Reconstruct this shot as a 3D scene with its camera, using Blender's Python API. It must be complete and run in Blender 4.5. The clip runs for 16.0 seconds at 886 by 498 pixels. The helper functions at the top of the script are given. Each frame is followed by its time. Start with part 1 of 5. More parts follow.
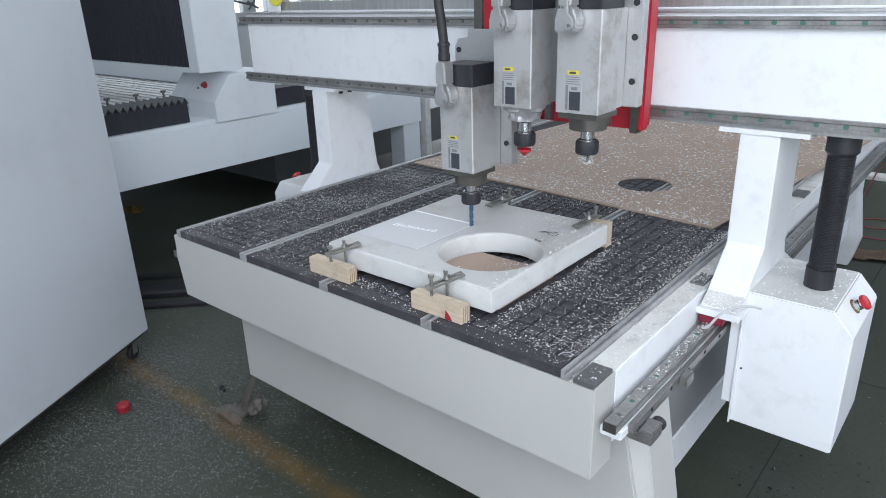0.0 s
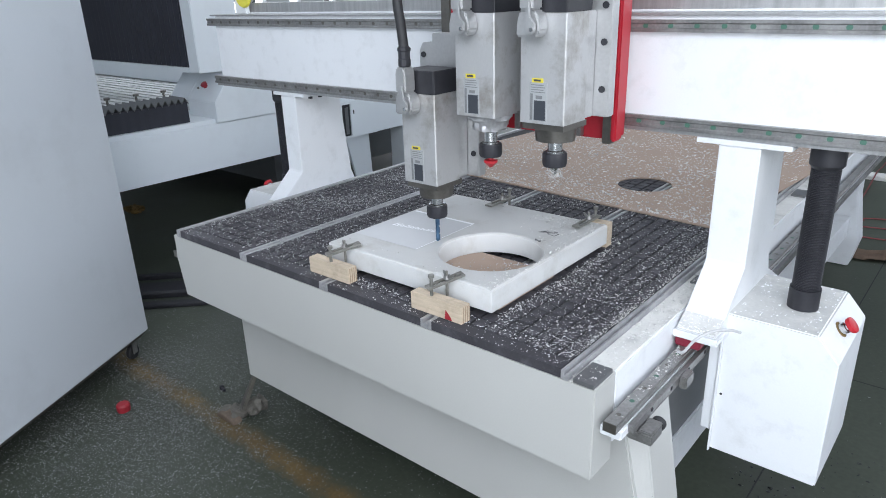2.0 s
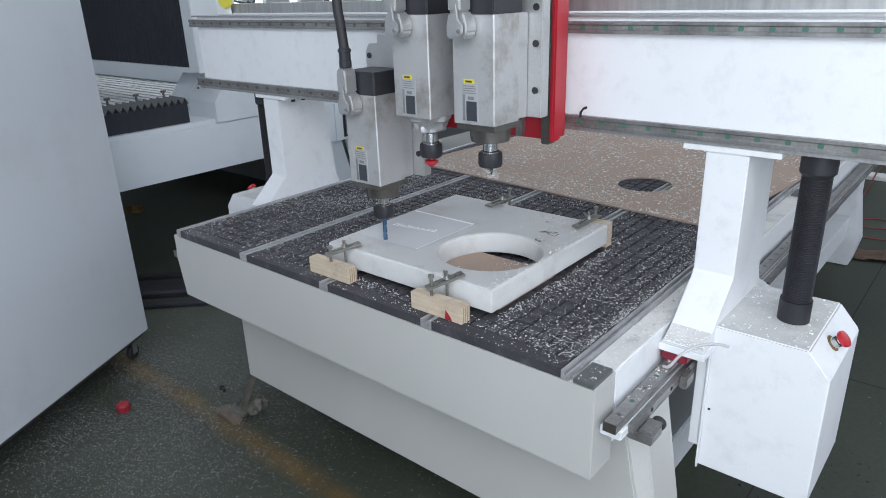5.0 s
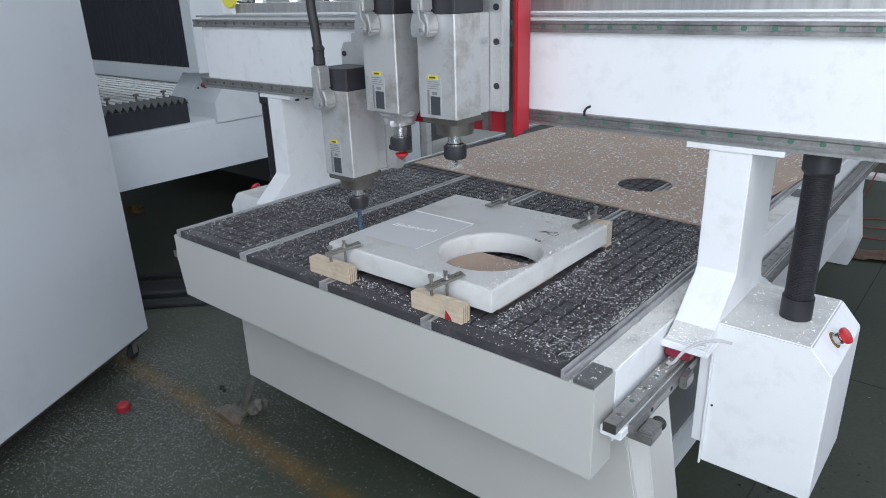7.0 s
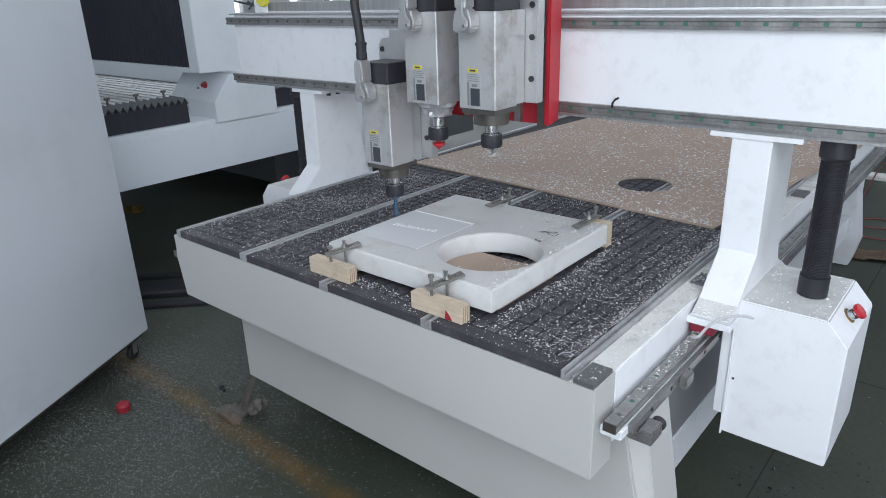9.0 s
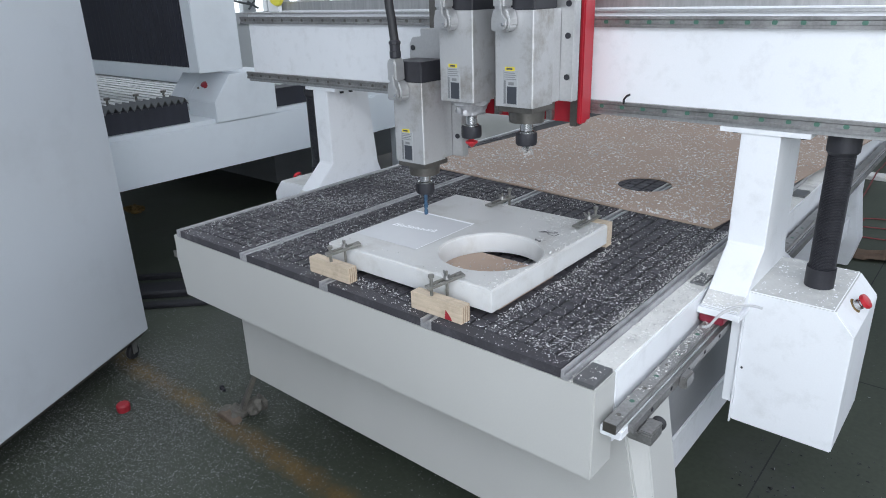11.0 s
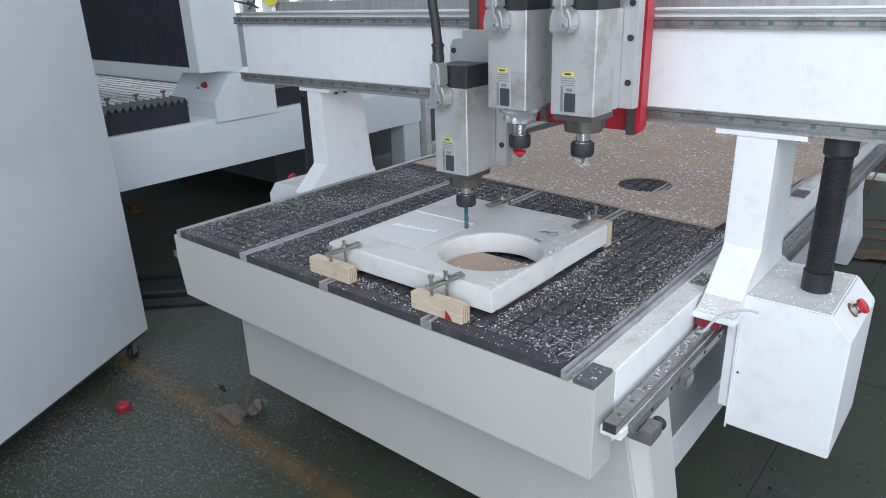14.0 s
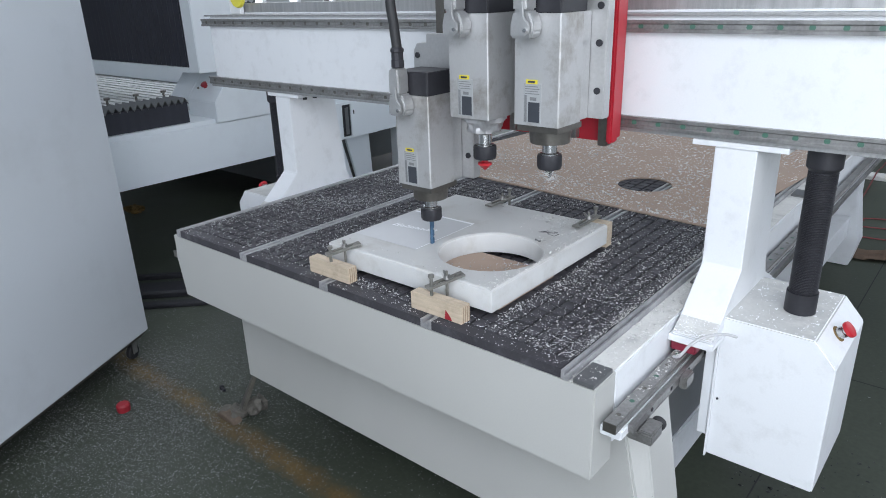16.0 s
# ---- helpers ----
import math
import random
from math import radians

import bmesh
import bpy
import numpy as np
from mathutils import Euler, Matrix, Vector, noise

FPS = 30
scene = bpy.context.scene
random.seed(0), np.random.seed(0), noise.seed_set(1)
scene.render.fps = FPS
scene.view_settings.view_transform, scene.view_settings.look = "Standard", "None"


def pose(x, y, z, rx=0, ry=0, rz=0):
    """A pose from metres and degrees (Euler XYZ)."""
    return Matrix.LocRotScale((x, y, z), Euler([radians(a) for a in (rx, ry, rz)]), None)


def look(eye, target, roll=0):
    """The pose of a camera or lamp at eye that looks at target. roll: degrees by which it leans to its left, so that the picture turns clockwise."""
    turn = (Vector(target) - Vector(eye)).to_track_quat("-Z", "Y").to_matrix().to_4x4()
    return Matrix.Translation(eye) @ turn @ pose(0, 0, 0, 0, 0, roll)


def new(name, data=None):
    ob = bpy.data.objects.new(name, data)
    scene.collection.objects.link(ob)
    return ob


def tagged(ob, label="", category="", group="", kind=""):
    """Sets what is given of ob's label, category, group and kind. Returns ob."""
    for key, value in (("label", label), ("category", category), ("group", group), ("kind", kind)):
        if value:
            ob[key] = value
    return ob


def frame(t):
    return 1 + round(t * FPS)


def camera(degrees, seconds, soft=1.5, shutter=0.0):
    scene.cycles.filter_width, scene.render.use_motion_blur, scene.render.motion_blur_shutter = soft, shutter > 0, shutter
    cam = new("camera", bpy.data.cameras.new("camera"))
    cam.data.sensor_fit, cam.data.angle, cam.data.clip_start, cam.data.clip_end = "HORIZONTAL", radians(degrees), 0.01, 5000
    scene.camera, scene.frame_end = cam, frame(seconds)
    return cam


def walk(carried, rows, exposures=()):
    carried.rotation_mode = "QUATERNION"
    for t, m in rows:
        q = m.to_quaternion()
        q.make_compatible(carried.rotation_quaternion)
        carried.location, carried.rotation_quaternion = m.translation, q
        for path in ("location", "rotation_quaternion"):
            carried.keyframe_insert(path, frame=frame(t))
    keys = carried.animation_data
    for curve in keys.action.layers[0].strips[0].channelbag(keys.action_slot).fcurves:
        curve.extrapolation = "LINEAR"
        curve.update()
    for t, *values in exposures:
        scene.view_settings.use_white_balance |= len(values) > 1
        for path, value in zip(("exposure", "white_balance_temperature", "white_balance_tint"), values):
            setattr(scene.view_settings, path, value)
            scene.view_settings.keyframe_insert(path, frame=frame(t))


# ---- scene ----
# ---- camera ----
cam = camera(66.28, 16.0, soft=0.95)
EYE = Vector((2.0646, -1.0409, 1.5106))
VIEW = look(EYE, EYE + Vector((-0.60705, 0.71012, -0.35668)), -1.83)
walk(cam, [(0.0, VIEW), (16.0, VIEW)], exposures=[(0.0, -0.24), (0.5, -0.22), (1.0, -0.17), (1.5, -0.11), (2.0, -0.11), (3.0, -0.22), (4.0, -0.36), (6.5, -0.41), (9.0, -0.41), (11.5, -0.31), (16.0, -0.31)])

# ---- light: daylight from the back windows, and lamps added at unseen windows and roof strips ----
world = bpy.data.worlds.new("sky")
scene.world = world
world.use_nodes = True
wn = world.node_tree.nodes
sky = wn.new("ShaderNodeTexSky")
sky.sky_type = 'NISHITA'
sky.sun_disc = False
sky.sun_elevation, sky.sun_rotation = radians(40), radians(120)
wn["Background"].inputs["Strength"].default_value = 0.1
world.node_tree.links.new(sky.outputs[0], wn["Background"].inputs["Color"])


def daylight(name, m, sx, sy, power, colour=(0.86, 0.92, 1.01)):
    data = bpy.data.lights.new(name, 'AREA')
    data.shape, data.size, data.size_y, data.energy, data.color = 'RECTANGLE', sx, sy, power, colour
    ob = new(name, data)
    ob.matrix_world = m
    return ob


# Six added lamps at unseen openings; place and power tuned for brightness.
daylight("added_light_high", look((2.1, -1.98, 3.1), (1.1, 0.4, 1.1)), 3.0, 1.6, 78)
daylight("added_light_front", look((2.85, -1.98, 1.45), (1.6, 0.2, 0.4)), 1.6, 1.3, 52)
daylight("added_light_side", look((3.55, -0.5, 2.0), (1.5, -0.2, 0.8)), 3.0, 2.2, 40)
daylight("added_light_side_far", look((3.55, 5.2, 2.2), (1.4, 4.6, 0.4)), 5.6, 2.4, 66)
daylight("added_roof_light_near", look((0.6, 2.0, 6.9), (0.6, 2.0, 0)), 1.6, 9.0, 118)
daylight("added_roof_light_far", look((-4.0, 4.0, 6.9), (-4.0, 4.0, 0)), 1.6, 9.0, 300)
daylight("window_light_back", look((-8.8, 8.0, 1.9), (0.0, 4.0, 0.6)), 12.0, 3.0, 340)


# ---- materials ----
def material(name, colour, rough=0.5, metal=0.0, vary=0.15, scale=8.0, bump=0.1, grain=140.0, dirt=None, dirt_amount=0.0,
             dirt_scale=2.5, stretch=(1, 1, 1), spec=0.5, subsurface=0.0, per_object=0.0, island=False):
    m = bpy.data.materials.new(name)
    m.use_nodes = True
    n, l = m.node_tree.nodes, m.node_tree.links
    b = n["Principled BSDF"]
    tc = n.new("ShaderNodeTexCoord")
    mp = n.new("ShaderNodeMapping")
    mp.inputs["Scale"].default_value = stretch
    l.new(tc.outputs["Object"], mp.inputs["Vector"])
    big, fine = n.new("ShaderNodeTexNoise"), n.new("ShaderNodeTexNoise")
    big.inputs["Scale"].default_value, big.inputs["Detail"].default_value = scale, 6
    fine.inputs["Scale"].default_value, fine.inputs["Detail"].default_value = grain, 3
    l.new(mp.outputs[0], big.inputs["Vector"])
    l.new(mp.outputs[0], fine.inputs["Vector"])
    ramp = n.new("ShaderNodeValToRGB")
    lo, hi = [max(0, c * (1 - vary)) for c in colour], [min(1, c * (1 + vary)) for c in colour]
    ramp.color_ramp.elements[0].position, ramp.color_ramp.elements[0].color = 0.3, (*lo, 1)
    ramp.color_ramp.elements[1].position, ramp.color_ramp.elements[1].color = 0.7, (*hi, 1)
    mixv = n.new("ShaderNodeMath")
    mixv.operation = 'MULTIPLY_ADD'
    mixv.inputs[1].default_value = 0.35
    l.new(fine.outputs["Fac"], mixv.inputs[0])
    sc = n.new("ShaderNodeMath")
    sc.operation = 'MULTIPLY'
    sc.inputs[1].default_value = 0.65
    l.new(big.outputs["Fac"], sc.inputs[0])
    l.new(sc.outputs[0], mixv.inputs[2])
    l.new(mixv.outputs[0], ramp.inputs[0])
    col = ramp.outputs[0]
    if dirt:
        dn = n.new("ShaderNodeTexNoise")
        dn.inputs["Scale"].default_value, dn.inputs["Detail"].default_value, dn.inputs["Roughness"].default_value = dirt_scale, 9, 0.68
        l.new(tc.outputs["Object"], dn.inputs["Vector"])
        dr = n.new("ShaderNodeValToRGB")
        dr.color_ramp.elements[0].position, dr.color_ramp.elements[1].position = 0.52, 0.74
        dr.color_ramp.elements[1].color = (dirt_amount,) * 3 + (1,)
        l.new(dn.outputs["Fac"], dr.inputs[0])
        mx = n.new("ShaderNodeMixRGB")
        mx.inputs[2].default_value = (*dirt, 1)
        l.new(dr.outputs[0], mx.inputs[0])
        l.new(col, mx.inputs[1])
        col = mx.outputs[0]
    if per_object or island:
        src = n.new("ShaderNodeNewGeometry") if island else n.new("ShaderNodeObjectInfo")
        hs = n.new("ShaderNodeHueSaturation")
        mr = n.new("ShaderNodeMapRange")
        amount = per_object or 0.15
        mr.inputs["To Min"].default_value, mr.inputs["To Max"].default_value = 1 - amount, 1 + amount
        l.new(src.outputs["Random Per Island" if island else "Random"], mr.inputs["Value"])
        l.new(mr.outputs[0], hs.inputs["Value"])
        l.new(col, hs.inputs["Color"])
        col = hs.outputs[0]
    l.new(col, b.inputs["Base Color"])
    rr = n.new("ShaderNodeMapRange")
    rr.inputs["To Min"].default_value, rr.inputs["To Max"].default_value = max(0.03, rough - 0.1), min(1, rough + 0.1)
    l.new(big.outputs["Fac"], rr.inputs["Value"])
    l.new(rr.outputs[0], b.inputs["Roughness"])
    b.inputs["Metallic"].default_value = metal
    b.inputs["Specular IOR Level"].default_value = spec
    if subsurface:
        b.inputs["Subsurface Weight"].default_value = subsurface
        b.inputs["Subsurface Radius"].default_value = (1.0, 0.96, 0.92)
        b.inputs["Subsurface Scale"].default_value = 0.022
    if bump:
        bp = n.new("ShaderNodeBump")
        bp.inputs["Strength"].default_value, bp.inputs["Distance"].default_value = bump, 0.002
        l.new(mixv.outputs[0], bp.inputs["Height"])
        l.new(bp.outputs[0], b.inputs["Normal"])
    return m


def glow(name, colour, strength):
    m = bpy.data.materials.new(name)
    m.use_nodes = True
    b = m.node_tree.nodes["Principled BSDF"]
    b.inputs["Base Color"].default_value = (*colour, 1)
    b.inputs["Emission Color"].default_value = (*colour, 1)
    b.inputs["Emission Strength"].default_value = strength
    return m


M_WHITE = material("white_powder_coat", (0.765, 0.78, 0.80), 0.42, vary=0.03, scale=3, bump=0.06, grain=260, dirt=(0.46, 0.46, 0.45), dirt_amount=0.3, dirt_scale=15)
M_FARWHITE = material("cool_white_paint", (0.76, 0.80, 0.835), 0.42, vary=0.03, scale=2, bump=0.05, grain=260, dirt=(0.5, 0.52, 0.54), dirt_amount=0.25)
M_DARKRED = material("dark_red_plastic", (0.19, 0.014, 0.032), 0.5, vary=0.3, scale=30, dirt=(0.25, 0.1, 0.1), dirt_amount=0.7, dirt_scale=40)
# Darker than M_WHITE: the weak light on the table's front is in this colour.
M_APRON = material("dimmed_off_white_paint", (0.475, 0.475, 0.455), 0.48, vary=0.05, scale=2.5, bump=0.06, grain=260, dirt=(0.47, 0.465, 0.45), dirt_amount=0.5, dirt_scale=2.2)
M_GREYWHITE = material("grey_white_paint", (0.58, 0.61, 0.645), 0.45, vary=0.03, scale=2, bump=0.06, grain=260, dirt=(0.45, 0.47, 0.49), dirt_amount=0.4)
M_FLOOR = material("green_floor_paint", (0.049, 0.058, 0.043), 0.5, vary=0.35, scale=1.6, bump=0.25, grain=60, spec=0.32, dirt=(0.085, 0.09, 0.085), dirt_amount=0.5, dirt_scale=1.4)
def worn_line(name, paint, floor_colour, middle, half):
    """Line paint that has worn through to the floor, most of all along its edges."""
    m = material(name, paint, 0.55, vary=0.45, scale=4, bump=0.1, grain=90, dirt=floor_colour, dirt_amount=1.0, dirt_scale=6, spec=0.32)
    n, l = m.node_tree.nodes, m.node_tree.links
    b = n["Principled BSDF"]
    old = b.inputs["Base Color"].links[0].from_socket
    tc, sep = n.new("ShaderNodeTexCoord"), n.new("ShaderNodeSeparateXYZ")
    l.new(tc.outputs["Object"], sep.inputs[0])
    off, far, nz, add, mr, mx = (n.new("ShaderNodeMath"), n.new("ShaderNodeMath"), n.new("ShaderNodeTexNoise"),
                                 n.new("ShaderNodeMath"), n.new("ShaderNodeMapRange"), n.new("ShaderNodeMixRGB"))
    off.operation, off.inputs[1].default_value = 'SUBTRACT', middle
    far.operation = 'ABSOLUTE'
    l.new(sep.outputs["Y"], off.inputs[0])
    l.new(off.outputs[0], far.inputs[0])
    nz.inputs["Scale"].default_value, nz.inputs["Detail"].default_value, nz.inputs["Roughness"].default_value = 9, 8, 0.7
    l.new(tc.outputs["Object"], nz.inputs["Vector"])
    add.operation, add.inputs[1].default_value = 'MULTIPLY_ADD', 2.4 * half
    l.new(nz.outputs["Fac"], add.inputs[0])
    l.new(far.outputs[0], add.inputs[2])
    mr.inputs["From Min"].default_value, mr.inputs["From Max"].default_value = 1.35 * half, 2.15 * half
    l.new(add.outputs[0], mr.inputs["Value"])
    l.new(mr.outputs[0], mx.inputs[0])
    l.new(old, mx.inputs[1])
    mx.inputs[2].default_value = (*floor_colour, 1)
    l.new(mx.outputs[0], b.inputs["Base Color"])
    return m


M_YELLOW = worn_line("worn_yellow_line", (0.118, 0.081, 0.034), (0.049, 0.058, 0.043), 0.062, 0.065)
M_PHENOLIC = material("dark_grey_plastic", (0.050, 0.048, 0.055), 0.66, vary=0.25, scale=14, bump=0.25, grain=220, per_object=0.18, spec=0.35, dirt=(0.15, 0.15, 0.16), dirt_amount=0.55, dirt_scale=16)
M_PHENOLIC_J = material("dark_grey_plastic_far", (0.050, 0.048, 0.055), 0.66, vary=0.25, scale=14, bump=0.25, grain=220, per_object=0.18, spec=0.35, island=True, dirt=(0.15, 0.15, 0.16), dirt_amount=0.55, dirt_scale=16)
M_GROOVE = material("groove_black", (0.018, 0.018, 0.02), 0.7, vary=0.3)
M_ALU = material("dull_aluminium", (0.46, 0.46, 0.46), 0.42, metal=0.75, vary=0.2, scale=6, bump=0.15, stretch=(14, 1, 1))
M_ALU_Y = material("dusty_aluminium_strip", (0.42, 0.42, 0.43), 0.5, metal=0.5, vary=0.25, scale=20, bump=0.2, dirt=(0.7, 0.7, 0.7), dirt_amount=0.5, dirt_scale=14)
M_SPINDLE = material("brushed_spindle_aluminium", (0.52, 0.52, 0.52), 0.5, metal=0.55, vary=0.06, scale=5, bump=0.06, stretch=(2, 2, 1), grain=160, dirt=(0.20, 0.165, 0.12), dirt_amount=0.85, dirt_scale=6.5)
M_PLATE = material("cast_aluminium_plate", (0.5, 0.5, 0.5), 0.45, metal=0.7, vary=0.12, scale=8, bump=0.15)
M_STEEL = material("grey_steel_rail", (0.31, 0.305, 0.30), 0.42, metal=0.75, vary=0.35, scale=14, bump=0.3, dirt=(0.2, 0.18, 0.16), dirt_amount=0.6, dirt_scale=9)
M_DARKSTEEL = material("dark_tool_steel", (0.17, 0.16, 0.145), 0.38, metal=0.8, vary=0.2, scale=20, bump=0.1)
M_CHROME = material("bright_ground_steel", (0.55, 0.55, 0.55), 0.24, metal=1.0, vary=0.06, scale=30, bump=0.03)
M_BLACK = material("black_plastic", (0.027, 0.027, 0.032), 0.45, vary=0.2, scale=30, bump=0.15, spec=0.35)
M_RUBBER = material("black_rubber", (0.024, 0.024, 0.026), 0.6, vary=0.2, scale=30, bump=0.1)
M_RED = material("red_paint", (0.42, 0.018, 0.032), 0.35, vary=0.08, scale=4, bump=0.05, dirt=(0.35, 0.02, 0.03), dirt_amount=0.4)
M_REDPLASTIC = material("red_button_plastic", (0.46, 0.02, 0.03), 0.33, vary=0.05, scale=20, bump=0.02)
M_POLY = material("sawn_white_polyethylene", (0.65, 0.655, 0.65), 0.45, vary=0.04, scale=14, bump=0.12, grain=320, subsurface=0.6, dirt=(0.50, 0.49, 0.46), dirt_amount=0.7, dirt_scale=11)
M_POLYTOP = material("darker_smudged_polyethylene_top", (0.53, 0.53, 0.52), 0.38, vary=0.05, scale=9, bump=0.08, grain=320, subsurface=0.45, dirt=(0.36, 0.335, 0.30), dirt_amount=0.8, dirt_scale=5.5)
M_POCKET = material("milled_polyethylene", (0.56, 0.567, 0.578), 0.5, vary=0.03, scale=30, bump=0.1, grain=500)
M_CHIP = material("white_plastic_chips", (0.45, 0.45, 0.455), 0.5, vary=0.08, scale=50, bump=0.0, island=True, per_object=0.45)
M_CHIPW = material("clean_plastic_chips", (0.60, 0.595, 0.58), 0.5, vary=0.05, scale=50, bump=0.0, island=True, per_object=0.3)
M_CHIPF = material("trodden_plastic_chips", (0.165, 0.168, 0.17), 0.6, vary=0.1, scale=50, bump=0.0, island=True, per_object=0.55)
M_MDF = material("brown_fibreboard", (0.38, 0.285, 0.225), 0.75, vary=0.1, scale=3, bump=0.15, grain=300, dirt=(0.42, 0.35, 0.29), dirt_amount=0.6, dirt_scale=2)
M_WOOD = material("pale_pine", (0.55, 0.455, 0.345), 0.65, vary=0.22, scale=5, bump=0.2, stretch=(1.5, 14, 22), grain=50, dirt=(0.30, 0.24, 0.175), dirt_amount=0.6, dirt_scale=16)
M_DUSTGREY = material("dusty_grey_ledge", (0.64, 0.635, 0.61), 0.65, vary=0.12, scale=12, bump=0.2, dirt=(0.28, 0.28, 0.28), dirt_amount=0.75, dirt_scale=11)
M_DUSTTOP = material("dust_on_white_paint", (0.56, 0.56, 0.545), 0.65, vary=0.12, scale=16, bump=0.2, dirt=(0.74, 0.73, 0.69), dirt_amount=0.8, dirt_scale=18)
M_SLAT = material("spattered_pale_slats", (0.66, 0.67, 0.67), 0.6, vary=0.12, scale=20, bump=0.2, grain=90, dirt=(0.16, 0.16, 0.165), dirt_amount=0.85, dirt_scale=34)
M_MILLEDGE = material("milled_edge_white", (0.90, 0.91, 0.93), 0.5, vary=0.04, scale=60)
M_DUSTY = material("dusty_beige_metal", (0.105, 0.098, 0.085), 0.7, vary=0.35, scale=20, bump=0.3)
M_FOOT = material("brown_dusty_steel", (0.12, 0.09, 0.068), 0.75, vary=0.3, scale=25, bump=0.3)
M_CAPRED = material("dull_red_plastic", (0.3, 0.02, 0.03), 0.45, vary=0.15, scale=30)
M_SKETCH = material("pencil_grey", (0.13, 0.13, 0.14), 0.8, vary=0.2)
M_LABELMID = material("label_grey_print", (0.19, 0.195, 0.2), 0.45, vary=0.2, scale=200)
M_LABEL = material("silver_label", (0.37, 0.38, 0.385), 0.4, vary=0.05, scale=40)
M_LABELDARK = material("label_dark_print", (0.045, 0.05, 0.06), 0.4, vary=0.1, scale=60)
M_LABELYEL = material("label_yellow", (0.68, 0.57, 0.05), 0.45, vary=0.05, scale=60)
M_BLUE = material("blue_coated_cutter", (0.06, 0.12, 0.2), 0.3, metal=0.6, vary=0.15, scale=60)
M_BELLOWS = material("black_bellows_cloth", (0.021, 0.022, 0.032), 0.6, vary=0.25, scale=8, bump=0.15)
M_BELLOWTOP = material("grey_bellows_fold", (0.15, 0.155, 0.16), 0.5, vary=0.2, scale=20)
M_GREENMARK = material("green_thread_plug", (0.06, 0.15, 0.11), 0.5, vary=0.1)
M_CONCRETE = material("hall_wall_paint", (0.52, 0.55, 0.57), 0.7, vary=0.06, scale=2, bump=0.2)
M_ROOF = material("hall_roof_sheet", (0.5, 0.52, 0.54), 0.6, vary=0.05, scale=2, bump=0.1)
M_DARKFRAME = material("dark_window_frame", (0.09, 0.1, 0.11), 0.5, vary=0.1)
M_SKYGLOW = glow("bright_overcast_sky", (0.92, 0.96, 1.0), 1.6)
M_ORANGE = material("dull_orange_cardboard", (0.22, 0.15, 0.105), 0.7, vary=0.2)
M_YELLOWPLASTIC = material("yellow_plastic", (0.75, 0.68, 0.08), 0.4, vary=0.08)
M_WIRE = material("grey_cable", (0.48, 0.48, 0.49), 0.45, vary=0.1)
M_REDCABLE = material("red_cable", (0.17, 0.03, 0.03), 0.5, vary=0.1)
M_SHEET = material("dark_galvanised_sheet", (0.16, 0.165, 0.17), 0.45, metal=0.4, vary=0.15, scale=5, bump=0.1)
M_PLY = material("brown_ply_glue", (0.30, 0.215, 0.14), 0.7, vary=0.3, scale=30)
M_OILSTEEL = material("oily_dark_steel", (0.27, 0.265, 0.245), 0.4, metal=0.7, vary=0.3, scale=25, bump=0.2)
M_INNER = material("grey_inner_paint", (0.26, 0.265, 0.275), 0.5, vary=0.1, scale=4, bump=0.06)
M_LUMP = material("yellow_brown_rag", (0.16, 0.10, 0.03), 0.8, vary=0.4, scale=18, bump=0.3)


# ---- mesh helpers ----
def box(bm, x0, x1, y0, y1, z0, z1):
    vs = [bm.verts.new((x, y, z)) for x in (x0, x1) for y in (y0, y1) for z in (z0, z1)]
    for f in ((0, 1, 3, 2), (4, 6, 7, 5), (0, 4, 5, 1), (2, 3, 7, 6), (0, 2, 6, 4), (1, 5, 7, 3)):
        bm.faces.new([vs[i] for i in f])
    return vs


def prism(bm, pts, axis, a, b):
    """A profile pushed along an axis from a to b. x: pts are (y, z); y: (x, z); z: (x, y)."""
    def at(p, d):
        return {'x': (d, p[0], p[1]), 'y': (p[0], d, p[1]), 'z': (p[0], p[1], d)}[axis]
    A, B = [bm.verts.new(at(p, a)) for p in pts], [bm.verts.new(at(p, b)) for p in pts]
    bm.faces.new(A)
    bm.faces.new(B[::-1])
    for i in range(len(pts)):
        j = (i + 1) % len(pts)
        bm.faces.new((A[j], A[i], B[i], B[j]))


def lathe(bm, rings, centre, axis='z', seg=24):
    """Rings of (radius, place along the axis), turned round the axis through centre."""
    cx, cy, cz = centre
    loops = []
    for r, h in rings:
        loop = []
        for i in range(seg):
            a = 2 * math.pi * i / seg
            u, v = r * math.cos(a), r * math.sin(a)
            p = {'z': (cx + u, cy + v, cz + h), 'y': (cx + u, cy + h, cz + v), 'x': (cx + h, cy + u, cz + v)}[axis]
            loop.append(bm.verts.new(p))
        loops.append(loop)
    for A, B in zip(loops, loops[1:]):
        for i in range(seg):
            j = (i + 1) % seg
            bm.faces.new((A[i], A[j], B[j], B[i]))
    bm.faces.new(loops[0][::-1])
    bm.faces.new(loops[-1])


